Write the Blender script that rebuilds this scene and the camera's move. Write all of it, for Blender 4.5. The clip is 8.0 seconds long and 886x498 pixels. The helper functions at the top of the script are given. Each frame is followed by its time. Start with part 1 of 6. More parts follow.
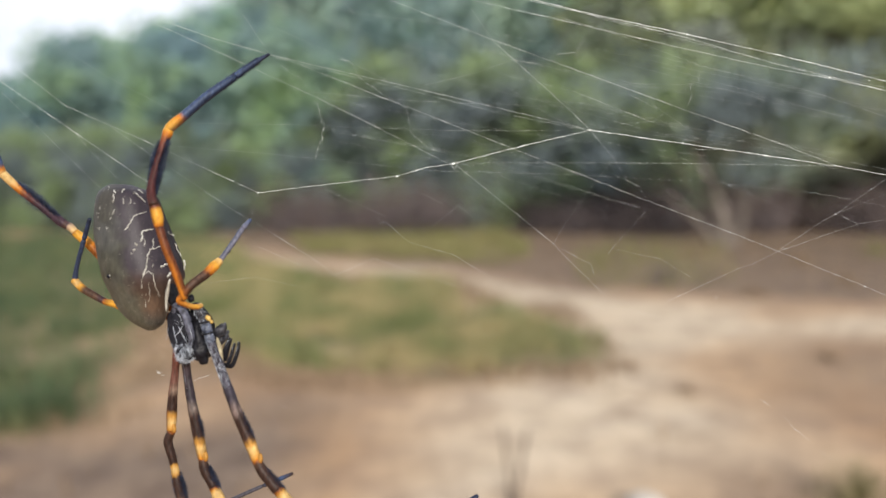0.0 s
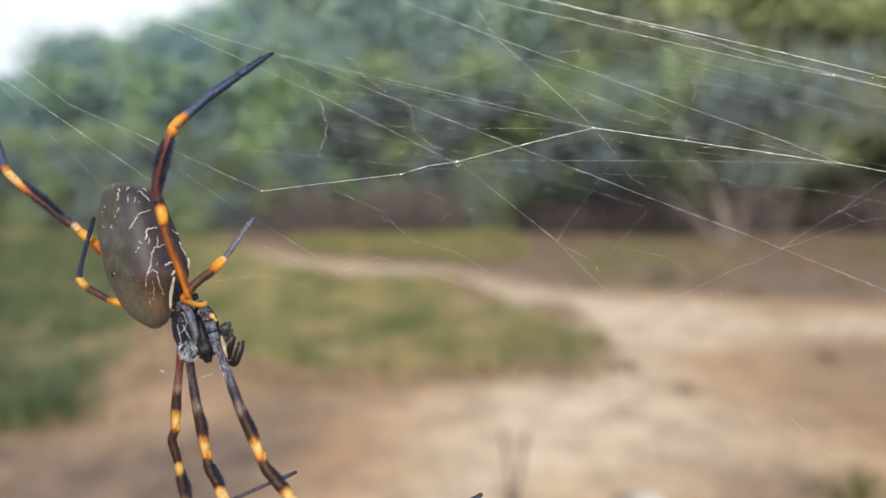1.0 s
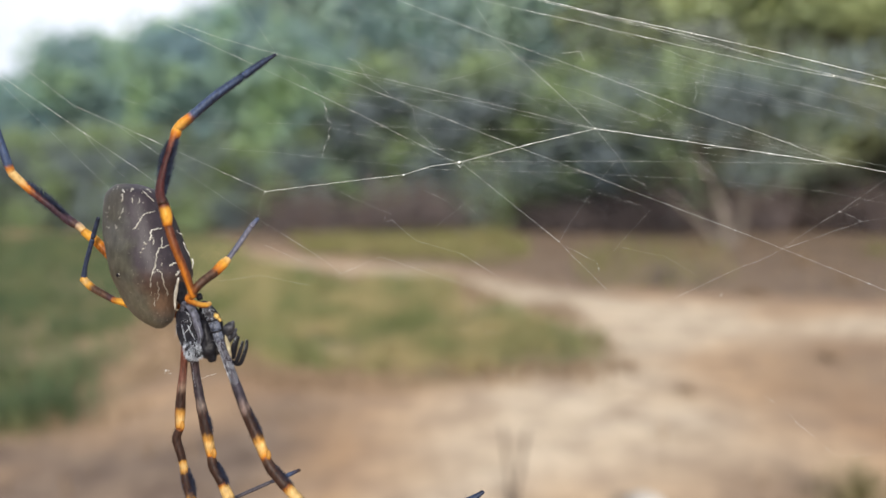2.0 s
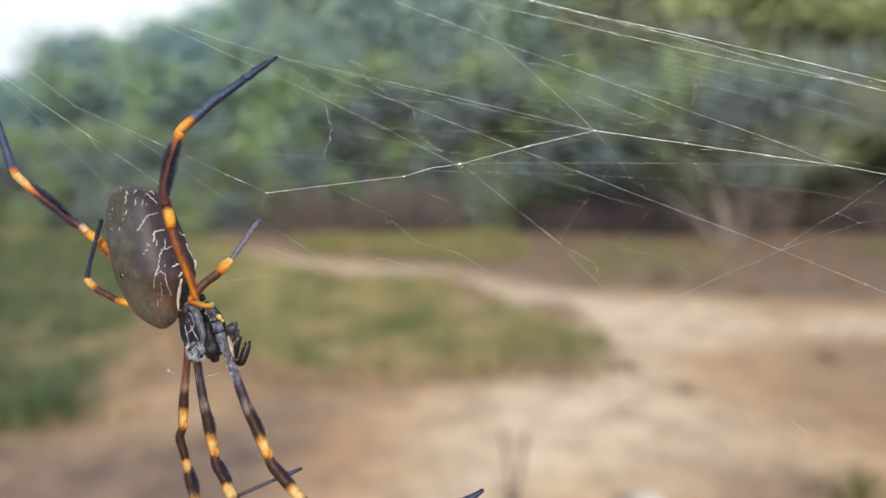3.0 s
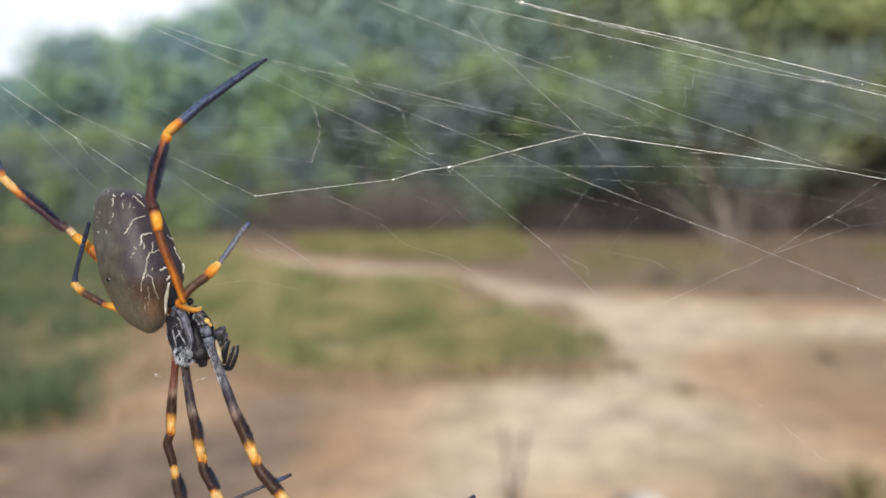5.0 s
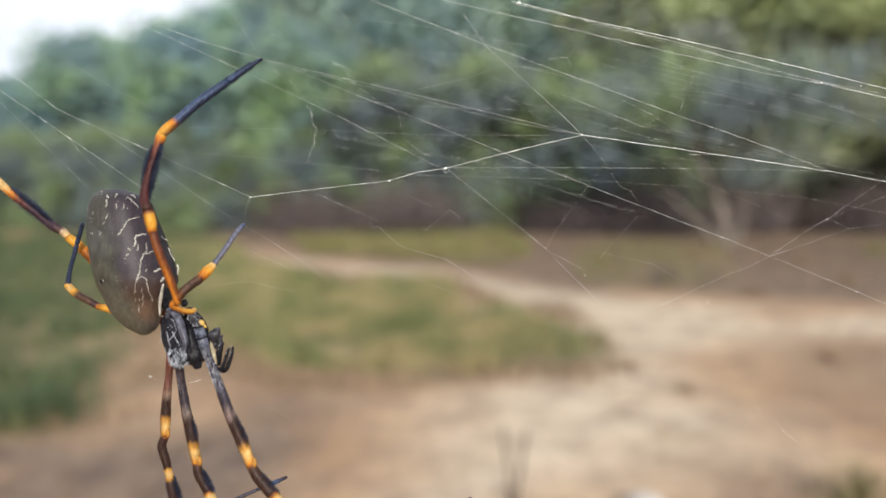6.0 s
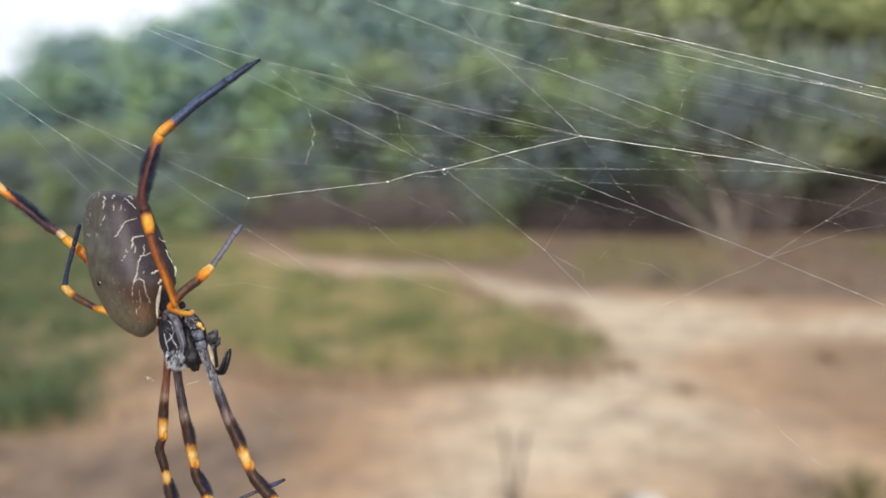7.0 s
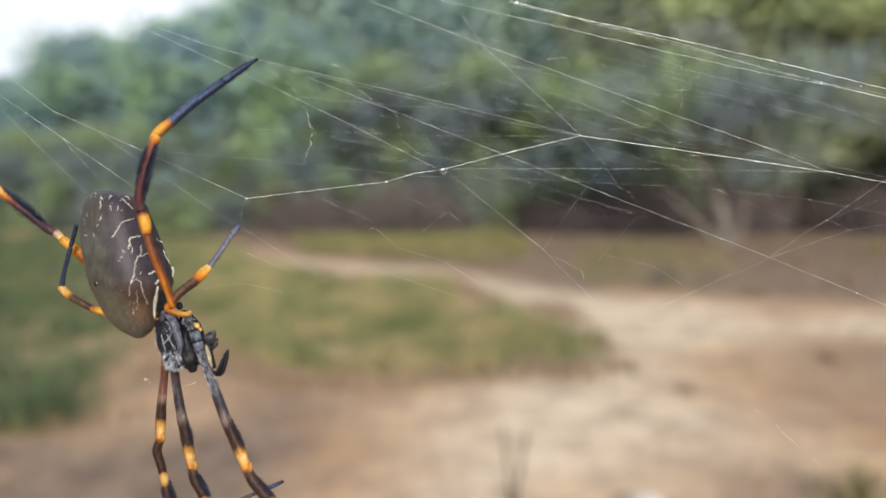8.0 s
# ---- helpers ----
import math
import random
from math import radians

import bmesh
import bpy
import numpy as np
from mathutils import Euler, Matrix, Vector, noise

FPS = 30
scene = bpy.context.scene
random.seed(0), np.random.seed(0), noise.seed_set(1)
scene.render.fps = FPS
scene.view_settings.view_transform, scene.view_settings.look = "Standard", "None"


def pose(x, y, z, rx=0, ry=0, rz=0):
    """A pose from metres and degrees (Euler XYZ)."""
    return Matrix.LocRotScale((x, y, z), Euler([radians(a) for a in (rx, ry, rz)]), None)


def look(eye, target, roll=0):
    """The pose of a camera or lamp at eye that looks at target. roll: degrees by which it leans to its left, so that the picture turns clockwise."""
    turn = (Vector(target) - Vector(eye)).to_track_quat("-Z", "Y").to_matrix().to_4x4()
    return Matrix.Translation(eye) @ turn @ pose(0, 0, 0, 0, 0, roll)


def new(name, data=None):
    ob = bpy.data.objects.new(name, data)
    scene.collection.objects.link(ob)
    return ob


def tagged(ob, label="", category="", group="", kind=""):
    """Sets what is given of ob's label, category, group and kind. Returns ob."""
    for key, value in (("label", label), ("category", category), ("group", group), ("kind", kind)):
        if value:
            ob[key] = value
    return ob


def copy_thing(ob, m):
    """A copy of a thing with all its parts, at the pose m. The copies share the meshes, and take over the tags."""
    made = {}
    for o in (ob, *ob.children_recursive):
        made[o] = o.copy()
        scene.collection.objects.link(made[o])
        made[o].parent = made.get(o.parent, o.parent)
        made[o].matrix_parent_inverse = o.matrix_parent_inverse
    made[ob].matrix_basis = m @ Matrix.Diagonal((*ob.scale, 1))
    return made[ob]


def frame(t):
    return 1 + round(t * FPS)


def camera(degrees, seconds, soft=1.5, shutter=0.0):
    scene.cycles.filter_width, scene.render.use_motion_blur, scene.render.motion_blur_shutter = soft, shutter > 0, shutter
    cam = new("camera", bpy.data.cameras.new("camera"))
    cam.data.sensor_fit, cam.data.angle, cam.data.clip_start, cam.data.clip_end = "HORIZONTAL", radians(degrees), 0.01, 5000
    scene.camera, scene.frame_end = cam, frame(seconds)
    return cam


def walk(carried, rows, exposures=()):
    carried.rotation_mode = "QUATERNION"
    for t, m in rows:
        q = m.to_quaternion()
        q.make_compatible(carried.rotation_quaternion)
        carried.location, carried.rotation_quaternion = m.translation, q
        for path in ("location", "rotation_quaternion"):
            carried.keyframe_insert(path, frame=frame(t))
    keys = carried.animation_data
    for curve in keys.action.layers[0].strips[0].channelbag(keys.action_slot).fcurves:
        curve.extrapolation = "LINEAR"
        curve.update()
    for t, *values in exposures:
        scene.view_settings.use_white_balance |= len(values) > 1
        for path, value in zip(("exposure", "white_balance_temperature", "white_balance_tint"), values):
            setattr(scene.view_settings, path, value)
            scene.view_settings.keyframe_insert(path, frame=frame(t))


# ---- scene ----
# The camera stands still, a hand's width from the web.
cam = camera(65, 8.0, 1.5)
walk(cam, [(0, pose(0, 0, 1.4, 84.8, 0, 0)), (8.0, pose(0, 0, 1.4, 84.8, 0, 0))])
cam.data.dof.use_dof = True
cam.data.dof.focus_distance = 0.130
cam.data.dof.aperture_fstop = 8.3

MM = 0.001
WEB = pose(0.00000, 0.12946, 1.38822, 84.8, 0, 0)
SPIDER = pose(-0.05113, 0.12890, 1.38201, 84.8, 0, 0)

# ---- light: a bright, hazy sky with a veiled sun ----
SUN_ELEVATION, SUN_AZIMUTH = 24.0, 165.0   # azimuth from +y towards +x
world = bpy.data.worlds.new("sky")
scene.world = world
world.use_nodes = True
wn = world.node_tree
sky = wn.nodes.new("ShaderNodeTexSky")
sky.sky_type, sky.sun_disc = "NISHITA", False
sky.sun_elevation, sky.sun_rotation = radians(SUN_ELEVATION), radians(SUN_AZIMUTH)
sky.dust_density, sky.air_density, sky.ozone_density = 5.0, 1.0, 1.0
# Thin bright cloud over the whole sky, a little uneven.
ray = wn.nodes.new("ShaderNodeTexCoord")
puffs = wn.nodes.new("ShaderNodeTexNoise")
puffs.inputs["Scale"].default_value, puffs.inputs["Detail"].default_value = 3.0, 5.0
wn.links.new(ray.outputs["Generated"], puffs.inputs["Vector"])
cloud = wn.nodes.new("ShaderNodeValToRGB")
cloud.color_ramp.elements[0].position, cloud.color_ramp.elements[0].color = 0.3, (5.7, 6.15, 7.0, 1)
cloud.color_ramp.elements[1].position, cloud.color_ramp.elements[1].color = 0.7, (7.5, 7.8, 8.5, 1)
wn.links.new(puffs.outputs[0], cloud.inputs[0])
cover = wn.nodes.new("ShaderNodeMix")
cover.data_type = "RGBA"
cover.inputs[0].default_value = 0.9
wn.links.new(sky.outputs[0], cover.inputs[6])
wn.links.new(cloud.outputs[0], cover.inputs[7])
wn.links.new(cover.outputs[2], wn.nodes["Background"].inputs["Color"])
wn.nodes["Background"].inputs["Strength"].default_value = 0.13

sun = new("sun", bpy.data.lights.new("sun", "SUN"))
sun.data.energy, sun.data.angle, sun.data.color = 3.8, radians(10), (1.0, 0.94, 0.85)
az, el = radians(SUN_AZIMUTH), radians(SUN_ELEVATION)
sun.matrix_world = look((math.sin(az) * math.cos(el) * 50, math.cos(az) * math.cos(el) * 50, math.sin(el) * 50), (0, 0, 0))
scene.view_settings.exposure = 0.23


# ---- materials ----
def shader(name, rough=0.6, spec=0.5, metal=0.0):
    m = bpy.data.materials.new(name)
    m.use_nodes = True
    b = m.node_tree.nodes["Principled BSDF"]
    b.inputs["Roughness"].default_value = rough
    b.inputs["Specular IOR Level"].default_value = spec
    b.inputs["Metallic"].default_value = metal
    return m, m.node_tree, b


def node(nt, kind, **values):
    n = nt.nodes.new(kind)
    for key, v in values.items():
        n.inputs[key.replace("_", " ")].default_value = v
    return n


def mixed(nt, a, b, fac, blend="MIX"):
    """A colour mix; a and b are colours or sockets, fac a number or a socket."""
    n = nt.nodes.new("ShaderNodeMix")
    n.data_type, n.blend_type = "RGBA", blend
    for socket, v in ((n.inputs[0], fac), (n.inputs[6], a), (n.inputs[7], b)):
        if isinstance(v, bpy.types.NodeSocket):
            nt.links.new(v, socket)
        else:
            socket.default_value = (*v, 1) if isinstance(v, tuple) else v
    return n.outputs[2]


def grain(nt, scale, detail=4, low=0.35, high=0.65, space="Object", stretch=(1, 1, 1)):
    """Noise in the object's own space, spread to 0..1."""
    co = nt.nodes.new("ShaderNodeTexCoord")
    mp = nt.nodes.new("ShaderNodeMapping")
    mp.inputs["Scale"].default_value = stretch
    nz = node(nt, "ShaderNodeTexNoise", Scale=scale, Detail=detail)
    rg = node(nt, "ShaderNodeMapRange", From_Min=low, From_Max=high)
    nt.links.new(co.outputs[space], mp.inputs[0])
    nt.links.new(mp.outputs[0], nz.inputs["Vector"])
    nt.links.new(nz.outputs[0], rg.inputs[0])
    return rg.outputs[0]


def bump(nt, b, height, distance, strength=0.5):
    n = node(nt, "ShaderNodeBump", Strength=strength, Distance=distance)
    nt.links.new(height, n.inputs["Height"])
    nt.links.new(n.outputs[0], b.inputs["Normal"])


def attribute(nt, name, out="Fac"):
    n = nt.nodes.new("ShaderNodeAttribute")
    n.attribute_name = name
    return n.outputs[out]


def silk_material():
    m, nt, b = shader("silk", 0.4, 0.5)
    nt.links.new(mixed(nt, (0.52, 0.55, 0.54), (0.76, 0.79, 0.78), grain(nt, 900)), b.inputs["Base Color"])
    tr = node(nt, "ShaderNodeBsdfTranslucent", Color=(0.22, 0.23, 0.23, 1))
    both = nt.nodes.new("ShaderNodeAddShader")
    nt.links.new(b.outputs[0], both.inputs[0])
    nt.links.new(tr.outputs[0], both.inputs[1])
    nt.links.new(both.outputs[0], nt.nodes["Material Output"].inputs[0])
    return m


def chitin_material():
    m, nt, b = shader("leg_chitin", 0.45, 0.14)
    fine = grain(nt, 2600, 5, stretch=(1, 0.35, 1))
    grey = nt.nodes.new("ShaderNodeRGBToBW")
    nt.links.new(attribute(nt, "pigment", "Color"), grey.inputs[0])
    rise = node(nt, "ShaderNodeMapRange", From_Max=0.2, To_Min=1.35, To_Max=0.95)
    nt.links.new(grey.outputs[0], rise.inputs[0])
    fall = node(nt, "ShaderNodeMapRange", From_Max=0.2, To_Min=0.62, To_Max=0.70)
    nt.links.new(grey.outputs[0], fall.inputs[0])
    tone = node(nt, "ShaderNodeMapRange")
    nt.links.new(fine, tone.inputs[0])
    nt.links.new(fall.outputs[0], tone.inputs["To Min"])
    nt.links.new(rise.outputs[0], tone.inputs["To Max"])
    hv = node(nt, "ShaderNodeHueSaturation")
    nt.links.new(tone.outputs[0], hv.inputs["Value"])
    nt.links.new(attribute(nt, "pigment", "Color"), hv.inputs["Color"])
    nt.links.new(hv.outputs[0], b.inputs["Base Color"])
    bump(nt, b, fine, 0.00006, 0.35)
    return m


def abdomen_material():
    m, nt, b = shader("abdomen_skin", 0.5, 0.28)
    co = nt.nodes.new("ShaderNodeTexCoord")
    sx = nt.nodes.new("ShaderNodeSeparateXYZ")
    nt.links.new(co.outputs["Object"], sx.inputs[0])
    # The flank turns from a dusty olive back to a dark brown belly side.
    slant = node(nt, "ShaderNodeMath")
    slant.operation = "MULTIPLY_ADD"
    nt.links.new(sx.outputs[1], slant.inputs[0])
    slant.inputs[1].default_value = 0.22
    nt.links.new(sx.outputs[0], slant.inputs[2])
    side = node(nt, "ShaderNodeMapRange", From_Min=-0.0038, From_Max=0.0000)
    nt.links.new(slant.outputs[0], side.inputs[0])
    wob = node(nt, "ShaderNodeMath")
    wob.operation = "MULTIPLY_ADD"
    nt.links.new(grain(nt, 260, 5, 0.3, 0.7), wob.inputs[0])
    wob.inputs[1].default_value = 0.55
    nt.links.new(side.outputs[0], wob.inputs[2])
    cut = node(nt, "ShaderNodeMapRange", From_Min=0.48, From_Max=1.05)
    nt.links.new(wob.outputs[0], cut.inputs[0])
    back = mixed(nt, (0.029, 0.028, 0.021), (0.061, 0.059, 0.044), grain(nt, 420, 6, 0.32, 0.68))
    # Rust tint low on the dark side, dusty freckles.
    low = node(nt, "ShaderNodeMapRange", From_Min=0.003, From_Max=-0.004)
    nt.links.new(sx.outputs[1], low.inputs[0])
    fade = node(nt, "ShaderNodeMapRange", From_Min=0.0, From_Max=1.0, To_Min=1.0, To_Max=0.45)
    nt.links.new(low.outputs[0], fade.inputs[0])
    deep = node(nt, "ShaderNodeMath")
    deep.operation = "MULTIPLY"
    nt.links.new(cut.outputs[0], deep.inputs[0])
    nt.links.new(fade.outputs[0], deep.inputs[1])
    # Grey-blue sky sheen painted in patches, and an olive tinge towards the waist.
    sky_sheen = node(nt, "ShaderNodeMath")
    sky_sheen.operation = "MULTIPLY"
    sky_sheen.inputs[1].default_value = 0.6
    nt.links.new(grain(nt, 150, 5, 0.42, 0.66), sky_sheen.inputs[0])
    back = mixed(nt, back, (0.084, 0.087, 0.092), sky_sheen.outputs[0])
    olive = node(nt, "ShaderNodeMath")
    olive.operation = "MULTIPLY"
    olive.inputs[1].default_value = 0.55
    nt.links.new(low.outputs[0], olive.inputs[0])
    back = mixed(nt, back, (0.084, 0.076, 0.054), olive.outputs[0])
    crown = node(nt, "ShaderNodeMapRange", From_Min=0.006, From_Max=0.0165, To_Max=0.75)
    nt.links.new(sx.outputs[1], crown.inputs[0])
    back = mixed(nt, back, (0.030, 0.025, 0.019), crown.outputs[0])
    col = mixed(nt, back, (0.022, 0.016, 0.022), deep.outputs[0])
    rust = node(nt, "ShaderNodeMath")
    rust.operation = "MULTIPLY"
    nt.links.new(low.outputs[0], rust.inputs[0])
    nt.links.new(cut.outputs[0], rust.inputs[1])
    half = node(nt, "ShaderNodeMath")
    half.operation = "MULTIPLY"
    half.inputs[1].default_value = 0.42
    tail = node(nt, "ShaderNodeMapRange", From_Min=-0.007, From_Max=-0.0045)
    nt.links.new(sx.outputs[1], tail.inputs[0])
    ebb = node(nt, "ShaderNodeMath")
    ebb.operation = "MULTIPLY"
    nt.links.new(rust.outputs[0], ebb.inputs[0])
    nt.links.new(tail.outputs[0], ebb.inputs[1])
    nt.links.new(ebb.outputs[0], half.inputs[0])
    col = mixed(nt, col, (0.14, 0.066, 0.028), half.outputs[0])
    fine = node(nt, "ShaderNodeMapRange", To_Min=0.72, To_Max=1.22)
    nt.links.new(grain(nt, 1500, 6, 0.3, 0.7, stretch=(1, 0.3, 1)), fine.inputs[0])
    hv = node(nt, "ShaderNodeHueSaturation")
    nt.links.new(fine.outputs[0], hv.inputs["Value"])
    nt.links.new(col, hv.inputs["Color"])
    col = hv.outputs[0]
    col = mixed(nt, col, (0.22, 0.20, 0.17), grain(nt, 2600, 2, 0.68, 0.78))
    nt.links.new(col, b.inputs["Base Color"])
    bump(nt, b, grain(nt, 1400, 5), 0.00005, 0.22)
    return m


def plain_material(name, dark, light, scale, rough=0.6, spec=0.4, relief=0.0):
    m, nt, b = shader(name, rough, spec)
    g = grain(nt, scale, 6)
    nt.links.new(mixed(nt, dark, light, g), b.inputs["Base Color"])
    if relief:
        bump(nt, b, g, relief, 0.6)
    return m


def leaf_material(name, dark, light, bright, translucent=0.9, low=0.45, high=0.75, scale=0.45):
    """Foliage that varies from tree to tree and from leaf to leaf."""
    m, nt, b = shader(name, 0.6, 0.18)
    ob = nt.nodes.new("ShaderNodeObjectInfo")
    ge = nt.nodes.new("ShaderNodeNewGeometry")
    col = mixed(nt, dark, light, ob.outputs["Random"])
    col = mixed(nt, col, bright, grain(nt, scale, 3, low, high, "Object"))
    hv = node(nt, "ShaderNodeHueSaturation")
    vr = node(nt, "ShaderNodeMapRange", To_Min=0.78, To_Max=1.22)
    nt.links.new(ge.outputs["Random Per Island"], vr.inputs[0])
    nt.links.new(vr.outputs[0], hv.inputs["Value"])
    nt.links.new(col, hv.inputs["Color"])
    nt.links.new(hv.outputs[0], b.inputs["Base Color"])
    tr = nt.nodes.new("ShaderNodeBsdfTranslucent")
    dim = mixed(nt, (0, 0, 0), hv.outputs[0], translucent)
    nt.links.new(dim, tr.inputs[0])
    both = nt.nodes.new("ShaderNodeAddShader")
    nt.links.new(b.outputs[0], both.inputs[0])
    nt.links.new(tr.outputs[0], both.inputs[1])
    nt.links.new(both.outputs[0], nt.nodes["Material Output"].inputs[0])
    return m


def ground_material():
    m, nt, b = shader("sandy_soil", 0.9, 0.2)
    big, small = grain(nt, 0.9, 5), grain(nt, 14, 6)
    soil = mixed(nt, (0.345, 0.214, 0.122), (0.46, 0.308, 0.185), big)
    sand = mixed(nt, (0.50, 0.398, 0.284), (0.61, 0.502, 0.376), grain(nt, 2.6, 6, 0.30, 0.70))
    litter = mixed(nt, (0.118, 0.084, 0.067), (0.198, 0.145, 0.108), grain(nt, 3.5, 5))
    turf = mixed(nt, (0.090, 0.092, 0.038), (0.26, 0.20, 0.115), grain(nt, 1.7, 5, 0.42, 0.6))
    col = mixed(nt, soil, sand, attribute(nt, "sand"))
    spots = node(nt, "ShaderNodeMath")
    spots.operation = "MULTIPLY"
    spots.inputs[1].default_value = 0.38
    nt.links.new(grain(nt, 1.9, 4, 0.5, 0.72), spots.inputs[0])
    col = mixed(nt, col, (0.19, 0.125, 0.083), spots.outputs[0])
    mottle = node(nt, "ShaderNodeMath")
    mottle.operation = "MULTIPLY"
    mottle.inputs[1].default_value = 0.4
    nt.links.new(grain(nt, 3.1, 6, 0.45, 0.62), mottle.inputs[0])
    col = mixed(nt, col, (0.20, 0.142, 0.108), mottle.outputs[0])
    col = mixed(nt, col, litter, attribute(nt, "litter"))
    col = mixed(nt, col, turf, attribute(nt, "turf"))
    dk = node(nt, "ShaderNodeMapRange", To_Min=0.88, To_Max=1.09)
    nt.links.new(small, dk.inputs[0])
    hv = node(nt, "ShaderNodeHueSaturation")
    nt.links.new(dk.outputs[0], hv.inputs["Value"])
    nt.links.new(col, hv.inputs["Color"])
    nt.links.new(hv.outputs[0], b.inputs["Base Color"])
    bump(nt, b, grain(nt, 40, 6), 0.01, 0.5)
    return m


SILK = silk_material()
CHITIN = chitin_material()
ABDOMEN = abdomen_material()
CREAM = plain_material("cream_marking", (0.27, 0.255, 0.215), (0.54, 0.53, 0.48), 700, 0.5)
CARAPACE = plain_material("carapace", (0.006, 0.006, 0.009), (0.02, 0.02, 0.026), 900, 0.55, 0.08, 0.0001)
SILVER_HAIR = plain_material("silver_hair", (0.160, 0.184, 0.224), (0.70, 0.745, 0.82), 900, 0.45)
BLACK_HAIR = plain_material("black_hair", (0.018, 0.022, 0.040), (0.045, 0.056, 0.10), 900, 0.4, 0.12)
BLUE_HAIR = plain_material("blue_black_hair", (0.03, 0.042, 0.075), (0.085, 0.115, 0.19), 900, 0.45, 0.2)
BLACK = plain_material("black_chitin", (0.004, 0.004, 0.006), (0.014, 0.014, 0.018), 1200, 0.42, 0.14, 0.00008)
YELLOW = plain_material("yellow_spot", (0.36, 0.20, 0.03), (0.62, 0.44, 0.15), 900, 0.4)
GROUND = ground_material()
BARK = plain_material("dark_bark", (0.05, 0.04, 0.032), (0.14, 0.115, 0.095), 6, 0.9, 0.2, 0.02)
PALE_BARK = plain_material("pale_bark", (0.120, 0.100, 0.084), (0.232, 0.200, 0.172), 5, 0.85, 0.2, 0.02)
DRY_WOOD = plain_material("dry_wood", (0.128, 0.088, 0.064), (0.240, 0.176, 0.128), 8, 0.85, 0.2)
# Tree leaf colours include haze: base tones paled and blued, brights sunlit yellow-green.
LEAF_GREEN = leaf_material("green_leaves", (0.124, 0.186, 0.206), (0.148, 0.208, 0.196), (0.204, 0.290, 0.145), 0.95, 0.42, 0.66)
LEAF_DEEP = leaf_material("deep_green_leaves", (0.114, 0.172, 0.194), (0.134, 0.190, 0.184), (0.178, 0.252, 0.130), 0.95, 0.42, 0.66)
LEAF_HAZE_GREY = leaf_material("hazy_grey_green_leaves", (0.180, 0.238, 0.255), (0.196, 0.252, 0.250), (0.240, 0.305, 0.205))
# Darker leaf colours that hold the shade low in the forest edge.
LEAF_SHADE = leaf_material("shade_painted_leaves", (0.108, 0.132, 0.146), (0.118, 0.142, 0.144), (0.164, 0.212, 0.102), 0.9, 0.42, 0.64)
LEAF_OLIVE = leaf_material("olive_leaves", (0.124, 0.140, 0.132), (0.142, 0.156, 0.132), (0.215, 0.240, 0.122), 0.9, 0.42, 0.66)
# Olive leaves with grey haze mixed into the colour.
LEAF_HAZE_OLIVE = leaf_material("hazy_olive_leaves", (0.166, 0.200, 0.206), (0.182, 0.214, 0.200), (0.262, 0.326, 0.148), 0.95, 0.42, 0.66)
LEAF_YELLOW = leaf_material("yellow_green_leaves", (0.20, 0.235, 0.14), (0.22, 0.255, 0.145), (0.33, 0.35, 0.16))
# Dry brown, darkened and cooled to paint in the understorey shade.
LEAF_DRY = leaf_material("dry_leaves", (0.088, 0.074, 0.076), (0.112, 0.092, 0.090), (0.155, 0.12, 0.11), 0.5)
GRASS = leaf_material("grass_blades", (0.118, 0.131, 0.054), (0.122, 0.135, 0.056), (0.268, 0.222, 0.114), 0.5, 0.43, 0.60, 1.25)
LUSH_GRASS = leaf_material("lush_grass", (0.050, 0.078, 0.038), (0.054, 0.081, 0.040), (0.118, 0.122, 0.056), 0.5, 0.45, 0.64, 1.1)
OLIVE_GRASS = leaf_material("olive_grass", (0.138, 0.134, 0.052), (0.144, 0.138, 0.055), (0.20, 0.168, 0.086), 0.5)
DULL_GRASS = leaf_material("dull_grass", (0.136, 0.120, 0.060), (0.140, 0.124, 0.064), (0.192, 0.160, 0.088), 0.5)
STRAW = leaf_material("dry_grass", (0.176, 0.124, 0.080), (0.192, 0.136, 0.088), (0.256, 0.192, 0.128), 0.4)
STONE = plain_material("pale_stone", (0.39, 0.35, 0.31), (0.53, 0.49, 0.43), 12, 0.8, 0.3, 0.01)


# ---- mesh helpers ----
def mesh_object(name, bm, material, parent=None, label="", smooth=True):
    me = bpy.data.meshes.new(name)
    bm.normal_update()
    bm.to_mesh(me)
    bm.free()
    me.polygons.foreach_set("use_smooth", [smooth] * len(me.polygons))
    me.materials.append(material)
    ob = new(name, me)
    ob.parent = parent
    return tagged(ob, label)


def part(name, bm, material, parent, label=""):
    return mesh_object(name, bm, material, parent, label)


def array_object(name, verts, faces, material, parent=None, smooth=False):
    """A mesh from numpy arrays; all faces have the same number of corners."""
    me = bpy.data.meshes.new(name)
    n, c = faces.shape
    me.vertices.add(len(verts))
    me.vertices.foreach_set("co", verts.astype(np.float32).ravel())
    me.loops.add(n * c)
    me.loops.foreach_set("vertex_index", faces.astype(np.int32).ravel())
    me.polygons.add(n)
    me.polygons.foreach_set("loop_start", np.arange(n, dtype=np.int32) * c)
    me.polygons.foreach_set("use_smooth", np.full(n, smooth))
    me.update(calc_edges=True)
    me.materials.append(material)
    ob = new(name, me)
    ob.parent = parent
    return ob


